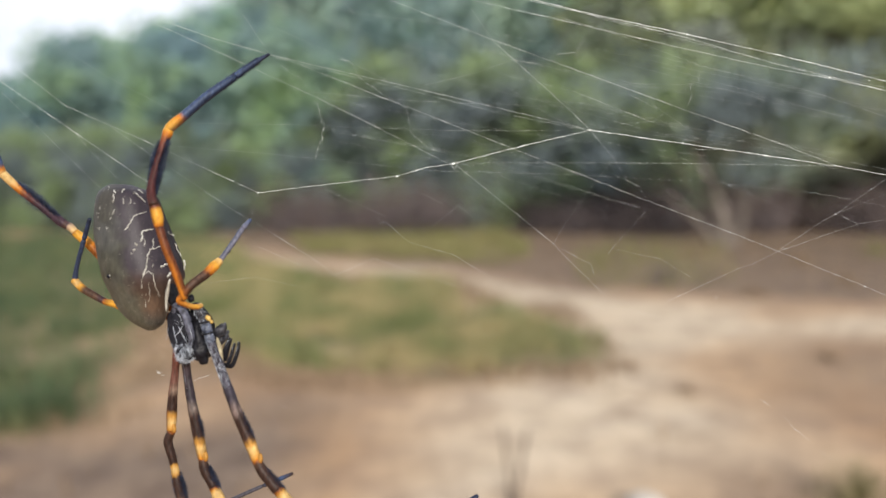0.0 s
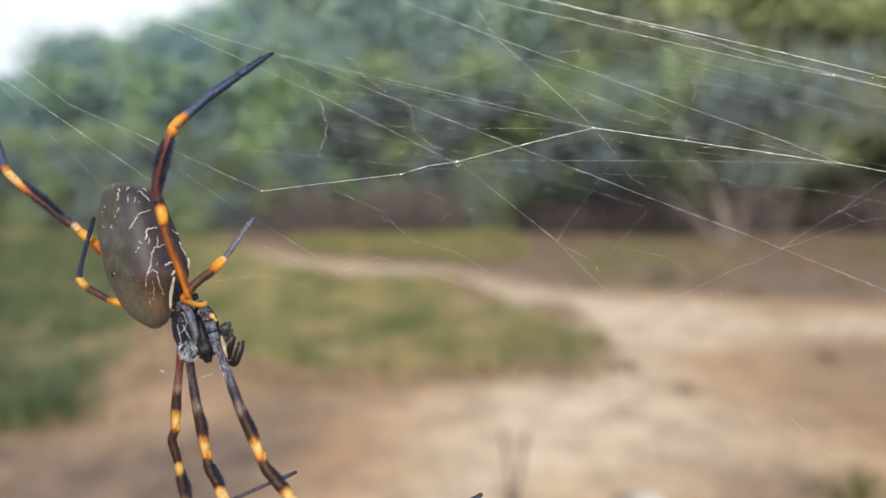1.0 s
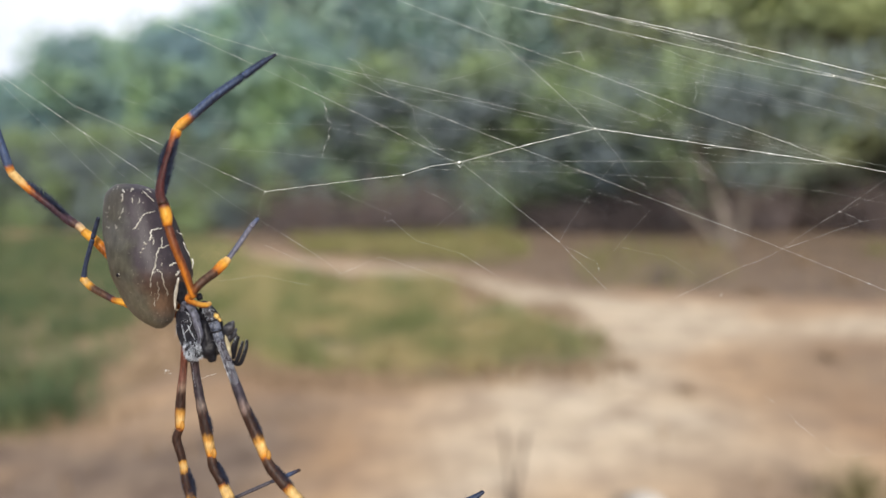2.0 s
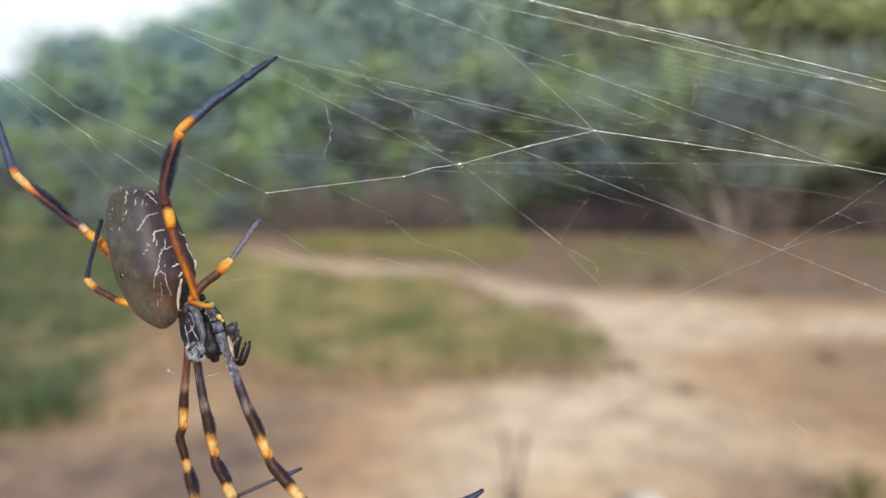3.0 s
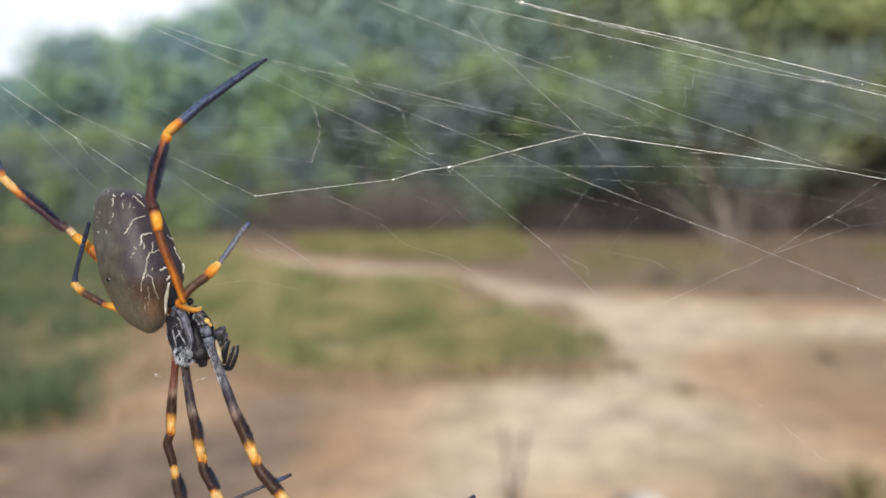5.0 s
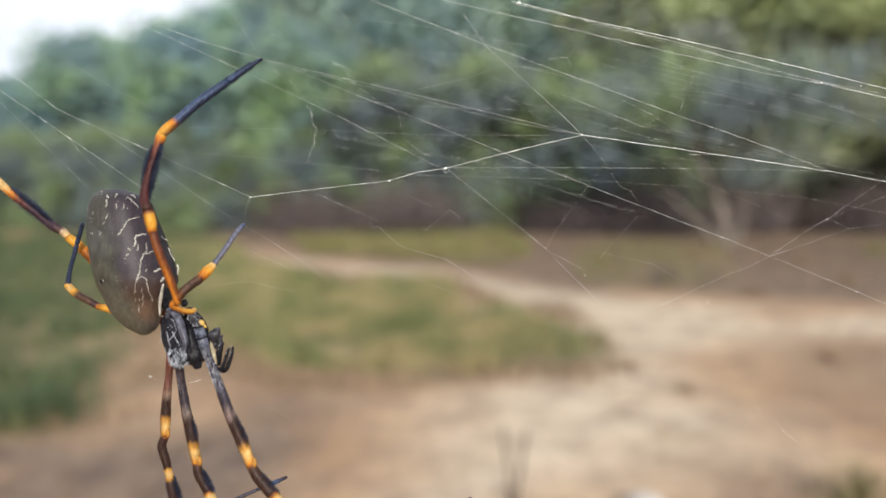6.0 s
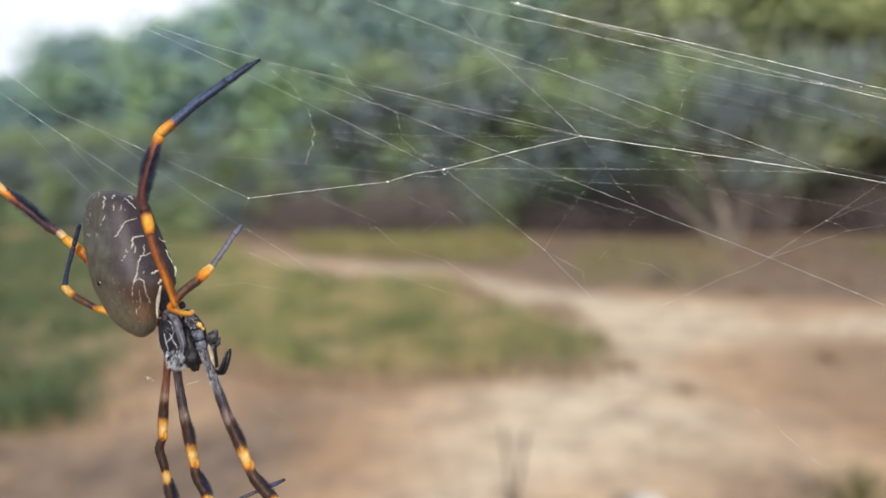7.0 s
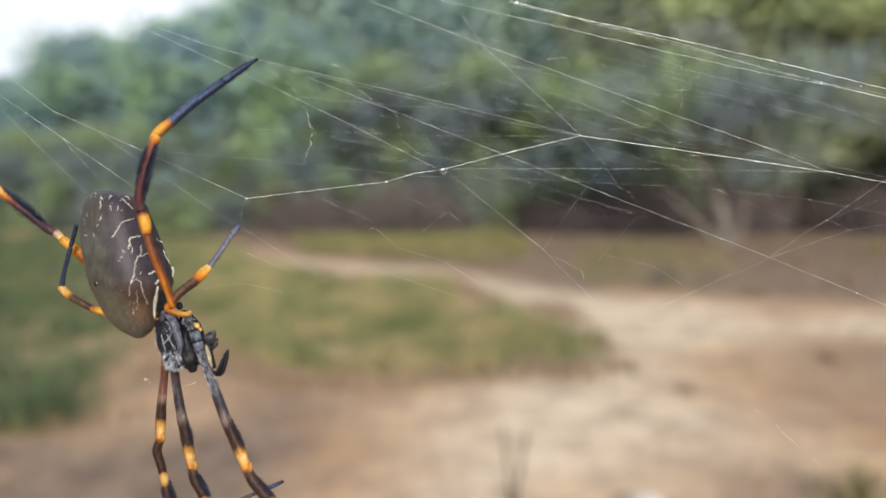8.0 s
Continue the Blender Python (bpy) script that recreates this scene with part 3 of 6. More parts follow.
def build_forest():
    rnd = random.Random(5)
    place = lambda x, y: pose(x, y, 0, 0, 0, rnd.uniform(0, 360))
    low_a = tree(31, 7.5, 2.8, 0.3, 12000, 0.17, BARK, LEAF_GREEN, "low dense green tree with foliage to the ground", fuzz=0.2)
    low_b = tree(32, 6.4, 2.6, 0.2, 11000, 0.17, BARK, LEAF_DEEP, "low dark green tree with foliage to the ground", fuzz=0.2)
    bush = tree(36, 4.5, 2.3, 0.2, 7000, 0.16, BARK, LEAF_GREEN, "small rounded green tree beside the open sky", fuzz=0.2)
    tall_a = tree(33, 11.0, 3.6, 1.6, 14000, 0.19, BARK, LEAF_HAZE_GREY, "tall green tree at the forest edge, pale haze painted into its leaves", fuzz=0.6)
    tall_b = tree(34, 12.5, 3.8, 2.0, 14000, 0.19, BARK, LEAF_GREEN, "tall green tree at the forest edge", fuzz=0.6)
    tall_c = tree(44, 11.6, 3.7, 1.8, 14000, 0.19, BARK, LEAF_HAZE_OLIVE, "tall olive-green tree at the forest edge, haze painted into its leaves", fuzz=0.6)
    gold = tree(35, 10.2, 3.2, 5.1, 14000, 0.16, BARK, LEAF_YELLOW, "tree with yellow-green sunlit foliage", fuzz=0.65)
    bare = tree(37, 13.0, 3.0, 8.6, 7000, 0.17, BARK, LEAF_GREEN, "tall tree with a dark bare trunk")
    bare.matrix_basis = place(14.75, 22.6)
    olive_a = tree(38, 6.6, 2.8, 1.5, 11000, 0.16, BARK, LEAF_OLIVE, "low olive-brown tree in the shade of taller ones", fuzz=0.3)
    olive_b = tree(39, 8.4, 3.2, 1.4, 12000, 0.17, BARK, LEAF_OLIVE, "olive-brown tree under yellow-green crowns", fuzz=0.5)
    shade = tree(40, 5.4, 2.7, 0.3, 11000, 0.16, BARK, LEAF_SHADE, "low tree at the forest edge, shade painted into its dark leaves", fuzz=0.3)
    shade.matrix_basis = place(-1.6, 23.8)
    tall_c.matrix_basis = place(7.6, 27.0)
    olive_a.matrix_basis, olive_b.matrix_basis = place(8.4, 23.0), place(6.4, 25.6)
    # Low trees beside the gap of sky, tall ones beyond it.
    low_a.matrix_basis, low_b.matrix_basis, bush.matrix_basis = place(-10.2, 27.5), place(-8.3, 23.5), place(-16.6, 25.5)
    tall_a.matrix_basis, tall_b.matrix_basis, gold.matrix_basis = place(-5.0, 28.0), place(-1.0, 29.0), place(11.9, 22.8)
    for src, x, y in ((olive_a, 13.4, 22.0), (olive_a, 15.9, 21.6), (olive_a, 11.0, 22.2), (olive_b, 10.4, 26.0), (olive_b, 14.6, 26.2), (olive_b, 18.6, 26.0), (bush, -18.6, 27.5), (bush, -20.5, 25.5), (bush, -24.0, 27.0), (low_b, -12.8, 31.5),
                      (low_b, -5.0, 23.4), (shade, 1.0, 23.4), (shade, 3.4, 23.8), (shade, 5.8, 23.6), (shade, -3.4, 24.6), (olive_a, 18.4, 22.6), (olive_a, 20.8, 24.0),
                      (tall_a, 2.0, 27.6), (tall_b, 4.8, 28.6), (tall_c, 11.2, 28.8), (tall_c, 15.4, 28.0), (tall_c, 19.6, 28.6), (tall_c, 24.0, 28.0),
                      (tall_b, -3.6, 34.0), (tall_a, 1.0, 35.0), (tall_b, 6.0, 34.4), (tall_c, 10.6, 35.2), (tall_c, 15.4, 34.6), (tall_c, 20.4, 35.4),
                      (tall_b, 25.4, 34.6), (tall_a, -6.4, 35.5),
                      (bush, -18.5, 32.0), (bush, -22.5, 31.0), (low_a, -9.5, 32.5), (low_b, -3.0, 31.5), (low_a, 1.0, 31.5), (low_b, 5.0, 31.0),
                      (low_a, 9.0, 31.5), (low_b, 13.0, 31.0), (low_a, 17.0, 31.5), (low_b, 21.5, 31.5), (low_a, 26.0, 31.0), 
                      (bush, -27.0, 32.0), (low_b, 24.5, 25.5), (gold, 9.4, 24.2), (gold, 14.2, 24.4), (gold, 17.0, 24.6), (gold, 19.6, 24.0)):
        copy_thing(src, place(x, y))
    for src, x, y, s in ((low_b, -12.9, 26.4, 1.05), (low_b, -11.3, 27.0, 1.03), (low_b, -14.7, 27.6, 0.94), (bush, -15.2, 25.0, 1.12), (low_a, -9.4, 27.6, 1.0), (low_a, -7.2, 27.4, 1.15),
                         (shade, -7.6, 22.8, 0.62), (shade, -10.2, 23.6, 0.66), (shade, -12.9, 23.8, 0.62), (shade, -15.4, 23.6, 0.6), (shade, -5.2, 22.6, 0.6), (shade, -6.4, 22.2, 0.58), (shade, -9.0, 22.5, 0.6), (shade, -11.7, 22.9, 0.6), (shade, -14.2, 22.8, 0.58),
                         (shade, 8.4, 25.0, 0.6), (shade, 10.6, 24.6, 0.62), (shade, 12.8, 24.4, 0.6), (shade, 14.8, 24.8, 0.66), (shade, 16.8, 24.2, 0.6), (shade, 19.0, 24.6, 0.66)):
        copy_thing(src, place(x, y)).scale = (s, s, s)
    dry = shrub(41, 1.7, 1.5, 2600, 0.06, LEAF_DRY, "dry brown twiggy shrub under trees, shade painted into its leaves", "dry_shrub")
    green = shrub(42, 2.2, 1.7, 3200, 0.08, LEAF_SHADE, "green shrub at the foot of the trees, shade painted into its leaves")
    deep = shrub(43, 3.6, 2.0, 4200, 0.14, LEAF_DEEP, "dense dark green thicket shrub under tall trees")
    deep.matrix_basis = place(-9.8, 27.5)
    dry.matrix_basis, green.matrix_basis = place(-4.4, 21.0), place(-9.6, 22.0)
    def sized(src, x, y, s):
        copy_thing(src, place(x, y)).scale = (s, s, s * rnd.uniform(0.85, 1.15))

    for k in range(24):
        sized(dry, -4.0 + k * 1.05 + rnd.uniform(-0.5, 0.5), 20.4 + rnd.uniform(-1.2, 2.6), rnd.uniform(0.5, 1.08))
    for x, y in ((3.5, 20.7), (4.3, 20.4), (5.2, 20.9), (12.1, 20.6), (13.0, 20.3), (13.9, 20.8)):
        sized(dry, x, y, rnd.uniform(0.75, 0.9))
    for x, y in ((-12.4, 22.4), (-15.2, 22.8), (-18.0, 23.0), (-7.0, 21.6), (-20.6, 22.6), (0.2, 22.6), (1.7, 22.2)):
        sized(green, x, y, rnd.uniform(0.8, 1.2))
    for k in range(17):
        sized(deep, -8.5 + k * 2.1 + rnd.uniform(-0.5, 0.5), 26.0 + rnd.uniform(-1.6, 1.6), rnd.uniform(0.85, 1.25))


def build_bare_tree():
    """The pale many-stemmed trunk that leans out of the forest edge."""
    rnd = random.Random(8)
    x0, y0 = (6.582, 16.108)
    root = empty("leaning_tree", pose(x0, y0, 0))
    for name, points, r0, r1 in (
            ("trunk", ((0, 0, -0.1), (-0.07, 0, 0.6), (-0.24, 0, 1.13), (-0.46, 0.1, 1.58), (-0.65, 0.2, 1.98), (-0.8, 0.3, 2.8)), 0.14, 0.05),
            ("stem", ((-0.05, 0.05, -0.1), (-0.33, 0, 0.2), (-0.6, 0.1, 0.53), (-1.0, 0.1, 0.87), (-1.35, 0.2, 1.3)), 0.09, 0.025),
            ("stem", ((0.2, 0.1, -0.1), (0.42, 0.2, 0.47), (0.52, 0.3, 1.1), (0.58, 0.4, 1.78), (0.6, 0.4, 2.6)), 0.08, 0.03),
            ("stem", ((-0.05, 0, 0.4), (-0.35, 0.1, 0.9), (-0.75, 0.2, 1.35), (-1.1, 0.3, 2.1)), 0.055, 0.02)):
        bm = bmesh.new()
        pts = spline(points, 5)
        n = len(pts) - 1
        tube(bm, pts, [(r0 + (r1 - r0) * i / n) * rnd.uniform(0.92, 1.08) for i in range(n + 1)], 9)
        for i in range(3, n, 3):
            limb(bm, pts[i], pts[i] + Vector((rnd.uniform(-0.7, 0.7), rnd.uniform(-0.5, 0.5), rnd.uniform(0.2, 0.8))), 0.025, 0.006, 0.08, rnd, 5)
        part(name, bm, PALE_BARK, root)
    lumps = [(rnd.uniform(-2.6, 1.8), rnd.uniform(-1.0, 0.8), rnd.uniform(2.7, 4.0), rnd.uniform(0.6, 1.0), rnd.uniform(0.3, 0.5)) for k in range(15)]
    lumps += [(rnd.uniform(-1.9, 1.3), rnd.uniform(-0.9, -0.2), rnd.uniform(1.7, 2.3), rnd.uniform(0.35, 0.6), rnd.uniform(0.18, 0.3)) for k in range(2)]
    v, faces = leaf_cloud(np.random.RandomState(50), lumps, 3400, 0.12)
    # This crown also takes the leaf colour with shade painted in.
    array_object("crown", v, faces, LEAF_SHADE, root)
    tagged(root, "pale-barked tree with several leaning stems under thin green foliage", "tree")


def build_ground_things():
    rnd = random.Random(12)
    # Two thin dry stalks close by.
    x0, y0 = (0.303, 2.942)
    root = empty("dry_stalk", pose(x0, y0, 0))
    for name, points in (("stem", ((0, 0, -0.02), (-0.012, 0, 0.12), (-0.045, 0, 0.36))), ("stem", ((0.012, 0, -0.02), (0.03, 0.01, 0.12), (0.068, 0.01, 0.35)))):
        bm = bmesh.new()
        tube(bm, spline(points, 5), [0.011 - 0.0006 * i for i in range(11)], 6)
        part(name, bm, BARK, root)
    tagged(root, "thin dry forked stalk standing in bare sand", "plant stalk")
    # A pale stone.
    x0, y0 = (0.873, 2.863)
    bm = bmesh.new()
    bmesh.ops.create_icosphere(bm, subdivisions=3, radius=0.09)
    for v in bm.verts:
        v.co *= 1 + 0.14 * noise.noise(v.co * 14)
        v.co.z *= 0.62
    ob = mesh_object("stone", bm, STONE)
    ob.matrix_basis = pose(x0, y0, 0.030)
    tagged(ob, "pale rounded stone lying on sand", "stone")
    # Small tufts on the bare ground.
    for (x0, y0), h, mat, label in (((1.626, 4.555), 0.1, STRAW, "small brown dry tuft on bare sand"), ((3.163, 9.743), 0.4, LEAF_DRY, "dark dry tuft beside the track"), ((3.078, 5.458), 0.11, STRAW, "dark dry tuft on brown soil"),
                                    ((1.84, 2.942), 0.26, DULL_GRASS, "dull olive grass tuft on bare soil"), ((0.896, 4.997), 0.06, STRAW, "small dry tuft on bare sand"),
                                    ((-2.49, 3.95), 0.33, LUSH_GRASS, "dark green grass tuft at the edge of bare soil"), ((-2.32, 4.1), 0.29, LUSH_GRASS, "dark green grass tuft at the edge of bare soil"),
                                    ((8.78, 14.0), 0.42, OLIVE_GRASS, "olive grass tuft on brown soil"),
                                    ((3.89, 8.6), 0.2, STRAW, "dry brown tuft beside the track"),
                                    ((6.34, 12.19), 0.34, STRAW, "dry brown tuft on leaf litter"),
                                    ((1.46, 13.66), 0.36, OLIVE_GRASS, "olive grass tuft on brown soil"),
                                    ((2.75, 12.19), 0.3, OLIVE_GRASS, "olive grass tuft on brown soil"),
                                    ((4.98, 13.66), 0.38, STRAW, "dry brown tuft on leaf litter"),
                                    ((5.72, 9.74), 0.24, STRAW, "dry brown tuft on leaf litter")):
        r = np.random.RandomState(int(h * 100))
        n = 160
        q = np.abs(r.normal(size=n)) * h * 0.45
        a = r.uniform(0, math.tau, n)
        ob = blades("grass_tuft", q * np.cos(a), q * np.sin(a), 0 * a, r, h * 0.4, h, 0.004, mat, 0.8)
        ob.matrix_basis = pose(x0, y0, 0)
        tagged(ob, label, "grass tuft", kind="stuff")


# ---- the web ----
web = empty("spider_web", WEB)
tagged(web, "torn golden silk web of fine pale threads", "spider web")


def thread(radius, *points, slack=0.0, kink=0.0, bead=0.0):
    """One silk thread through points of the web (millimetres); slack lets it hang, kink crumples it."""
    rnd = random.Random(len(web.children) * 7 + 1)
    radius *= 0.7 if kink else 1.0
    radius *= 0.34 if radius >= 0.1 else 0.27 if radius >= 0.055 else 0.185
    pts = []
    for a, b in zip(points, points[1:]):
        a, b = Vector(a), Vector(b)
        n = max(4, int((b - a).length / (0.4 if kink else 1.1)))
        for i in range(n):
            t = i / n
            p = a.lerp(b, t)
            p.y -= slack * 4 * t * (1 - t)
            if i and kink:
                p += Vector((rnd.uniform(-1, 1), rnd.uniform(-1, 1), rnd.uniform(-1, 1))) * kink
            elif i:
                p += Vector((0, rnd.uniform(-0.045, 0.045), 0))
            pts.append(p)
    pts.append(Vector(points[-1]))
    bm = bmesh.new()
    tube(bm, [p * MM for p in pts], [radius * MM * (rnd.choice((0.5, 0.7, 1.0, 1.6, 2.8)) if kink else rnd.uniform(0.55, 1.25) * (1 + 0.45 * noise.noise(p * 0.12)) * (1.8 if rnd.random() < 0.03 else 1)) for p in pts], 5)
    return part("thread", bm, SILK, web)


def knot(place, size, flat=0.7):
    """A lump of gathered silk where threads meet."""
    bm = bmesh.new()
    bmesh.ops.create_icosphere(bm, subdivisions=2, radius=size * 0.62 * MM)
    for v in bm.verts:
        v.co *= 1 + 0.5 * noise.noise(v.co * 2500 + Vector(place))
        v.co.y *= flat
        v.co += Vector(place) * MM
    return part("silk_knot", bm, SILK, web)


def build_web():
    # The bright bundle at the top.
    thread(0.13, (14.89, 46.59, 0), (29.16, 43.1, 0), (45.42, 39.72, 0), (64.02, 35.49, 0), (86.2, 30.11, 0))
    thread(0.08, (14.89, 46.27, 0), (45.42, 39.09, 0), (61.9, 34.23, 0), (86.2, 28.42, 0))
    thread(0.08, (0.63, 47.11, 0), (22.82, 42.15, 0), (43.94, 37.29, 0), (61.9, 33.38, 0), (72.47, 31.48, 0), (86.2, 28.42, 0))
    thread(0.05, (28.75, 43.99, -3), (48.2, 39.01, -3), (73.49, 32.75, -3), (88.19, 29.72, -3))
    thread(0.04, (23.87, 44.54, -6), (35.14, 41.22, -6), (50.28, 35.47, -6), (72.39, 30.39, -6), (90.18, 24.2, -6))
    thread(0.03, (32.25, 31.81, -5), (47.83, 31.48, -5), (55.84, 30.5, -5), (83.04, 24.24, -5))
    # Long rays across the web.
    thread(0.075, (-12.04, 47.11, 0), (10.04, 38.56, 0), (24.93, 33.17, 0), (46.06, 25.46, 0), (61.48, 20.07, 0), (73.31, 15.53, 0))
    thread(0.04, (61.48, 20.07, 0), (73.52, 16.58, 0), (86.2, 14.05, 0))
    thread(0.10, (-33.17, 10.35, 0), (-19.44, 12.04, 0), (-7.61, 13.42, 0), (-2.54, 15, 0), (2.75, 15.74, 0))
    thread(0.11, (2.75, 15.74, 0), (15.42, 19.01, 0), (27.89, 21.97, 0))
    thread(0.13, (27.89, 21.97, 0), (45, 19.54, 0), (73.52, 15.42, 0), (86.2, 13.1, 0))
    thread(0.06, (-33.17, 10.35, 0), (-48.91, 17.54, 0), (-61.16, 23.03, 0), (-68.66, 26.3, 0), (-77.64, 33.17, 0), (-87.04, 39.61, 0))
    thread(0.05, (-61.16, 23.03, 0), (-53.14, 17.43, 0), (-38.03, 7.29, 0), (-30, 2.54, 0), (-23.87, -1.27, 0), (-18.91, -4.96, 0))
    thread(0.06, (-85.99, 34.97, 0), (-82.82, 32.22, 0), (-66.55, 21.13, 0), (-53.56, 12.25, 0), (-50.5, 10.1, 0.5))
    thread(0.045, (-84.93, 32.85, 0), (-82.82, 31.06, 0), (-62.11, 10.99, 0), (-58.5, 7.5, 1))
    thread(0.03, (-66.55, 21.13, 0), (-64.86, 18.8, 0), (-58.31, 12.04, 0))
    thread(0.03, (-76.48, 41.83, 0), (-71.52, 38.13, 0), (-61.59, 32.01, 0), (-48.49, 25.14, 0))
    thread(0.065, (-66.97, 49.75, 0), (-52.18, 42.57, 0), (-41.09, 38.66, 0), (-30, 35.49, 0), (-3.17, 29.37, 0), (12.47, 25.67, 0), (27.89, 21.97, 0))
    thread(0.045, (-30, 35.18, 0), (-3.17, 28.73, 0), (12.47, 24.82, 0), (27.89, 21.87, 0))
    thread(0.06, (-66.97, 48.91, 0), (-52.18, 41.52, 0), (-44.68, 38.13, 0), (-27.89, 30.42, 0), (-15.85, 24.72, 0), (1.69, 15.85, 0))
    thread(0.055, (-25.25, 33.91, 0), (-11.09, 28.2, 0), (-5.92, 26.3, 0), (7.71, 20.92, 0), (20.92, 15.74, 0), (24.93, 14.26, 0))
    thread(0.055, (24.93, 14.26, 0), (38.24, 9.08, 0), (53.77, 3.17, 0), (62.96, -0.42, 0), (78.59, -6.76, 0), (86.2, -9.93, 0))
    thread(0.04, (-34.44, 5.6, 0), (-34.02, 8.35, 0), (-33.17, 10.35, 0))
    thread(0.035, (-38.98, 47.64, 0), (-32.32, 37.61, 0), (-31.06, 35.71, 0))
    thread(0.055, (6.02, 44.26, 0), (10.04, 38.35, 0), (18.59, 30.74, 0), (24.93, 24.93, 0), (27.89, 21.97, 0))
    thread(0.045, (27.89, 21.97, 0), (32.11, 17.01, 0), (34.65, 12.78, 0))
    thread(0.05, (34.65, 12.78, 0), (36.76, 11.73, 0), (38.24, 9.4, 0), kink=0.15)
    thread(0.05, (3.27, 15.85, 0), (22.82, 15.95, 0), (46.27, 15.85, 0), (73.52, 15.42, 0))
    thread(0.035, (-1.69, 14.47, 0), (22.82, 13.84, 0), (49.23, 12.47, 0), (69.3, 10.46, 0), (86.2, 7.29, 0))
    thread(0.03, (-48.38, 18.91, 0), (-30, 17.43, 0), (-22.92, 16.69, 0), (-1.69, 14.47, 0))
    thread(0.03, (-47.96, 23.13, 0), (-27.89, 22.92, 0), (2.96, 21.87, 0), (22.82, 21.87, 0))
    thread(0.055, (3.27, 15.53, 0), (11.51, 8.87, 0), (21.23, 1.06, 0))
    thread(0.04, (21.23, 1.06, 0), (23.87, -1.8, 0), (30.74, -8.45, 0))
    thread(0.035, (21.23, 1.06, 0), (23.03, 4.23, 0), (28.94, 12.47, 0), (31.8, 16.27, 0))
    thread(0.035, (22.61, 0.11, 0), (28.2, -2.75, 0), (28.63, -4.54, 0))
    # Loose lower threads.
    thread(0.035, (-21.02, 10.99, 0), (-9.72, 6.02, 0))
    thread(0.045, (-11.09, 5.81, 0), (-10.88, 4.65, 0), (-9.72, 5.07, 0), (-5.49, 1.37, 0), (2.96, -1.06, 0), (10.14, -5.6, 0))
    thread(0.04, (-19.44, -4.96, 0), (-17.32, -4.12, 0), (-11.83, -1.69, 0), (-0.74, -5.49, 0), (8.03, -8.35, 0))
    thread(0.035, (-1.48, 3.91, 0), (3.7, 8.13, 0), (6.34, 5.81, 0))
    thread(0.03, (-4.12, 10.77, 0), (0.63, 8.56, 0))
    thread(0.035, (-42.15, -6.23, 0), (-33.7, -5.18, 0), (-24.72, -7.08, 0))
    thread(0.035, (-33.17, 0.42, 0), (-25.25, -3.06, 0))
    thread(0.014, (-5.18, -15.21, 0), (1.69, -15.11, 0), (10.67, -15.95, 0))
    thread(0.014, (9.08, -23.77, 0), (17.54, -23.45, 0))
    thread(0.014, (-32.11, -10.99, 0), (-27.36, -14.16, 0))
    thread(0.014, (-29.47, -28.42, 0), (-23.66, -31.59, 0))
    # The crossing threads by the far edge.
    thread(0.052, (42.36, -9.51, 0), (50.71, -5.6, 0), (55.78, -3.27, 0), (57.89, -2.64, 0), (62.54, -0.32, 0), (77.22, 4.75, 0), (86.2, 6.13, 0))
    thread(0.05, (62.54, -0.21, 0), (70.25, 4.96, 0), (73.1, 6.55, 0), (86.2, 15.74, 0))
    thread(0.05, (73.1, 6.55, 0), (74.37, 6.23, 0), (77.22, 4.75, 0), kink=0.08)
    thread(0.03, (73.1, 6.55, 0), (86.2, 11.73, 0))
    thread(0.03, (31.27, -0.85, 0), (32.32, 0.53, 0), (38.24, 7.08, 0))
    thread(0.03, (32.32, 0.11, 0), (40.88, -1.69, 0), (46.59, -5.18, 0))
    thread(0.022, (30.38, 20.8, -4), (46.39, 16.77, -4), (50.09, 14.37, -4), (71.43, 5.34, -4))
    thread(0.05, (59.26, -27.57, 0), (61.06, -28.73, 0), kink=0.06)
    thread(0.06, (63.8, -30.74, 0), (65.07, -32.43, 0), (68.45, -35.18, 0), kink=0.12)
    thread(0.05, (70.35, -36.87, 0), (71.41, -37.92, 0), (72.26, -38.56, 0), kink=0.06)
    thread(0.07, (-51.97, -22.39, 0), (-51.34, -22.92, 0), (-50.49, -23.24, 0), kink=0.3)
    thread(0.06, (-51.76, -23.13, 0), (-50.92, -22.82, 0), kink=0.3)
    thread(0.07, (-46.06, -24.61, 0), (-44.26, -23.98, 0), (-42.25, -23.24, 0), kink=0.22)
    thread(0.05, (51.13, -9.08, 0), (51.45, -8.35, 0), kink=0.15)
    thread(0.03, (72.26, -38.56, 0), (75.64, -38.66, 0), (78.8, -38.35, 0))
    thread(0.03, (28.1, -10.46, 0), (31.8, -10.56, 0), (36.55, -11.41, 0), (40.78, -12.57, 0))
    # Broken, crumpled ends.
    thread(0.05, (-29.05, 33.8, 0), (-27.15, 32.43, 0), (-25.25, 31.27, 0), (-24.3, 29.9, 0), kink=0.12)
    thread(0.08, (-22.92, 27.25, 0), (-22.18, 26.51, 0), (-21.87, 25.14, 0), kink=0.3)
    thread(0.08, (-21.87, 25.14, 0), (-21.76, 24.09, 0), (-21.13, 23.24, 0), kink=0.3)
    thread(0.05, (-21.13, 23.24, 0), (-21.13, 22.08, 0), kink=0.15)
    thread(0.08, (-21.13, 22.08, 0), (-21.34, 20.49, 0), (-22.08, 18.91, 0), (-22.5, 17.85, 0), kink=0.3)
    thread(0.07, (-22.5, 17.85, 0), (-22.71, 16.58, 0), kink=0.2)
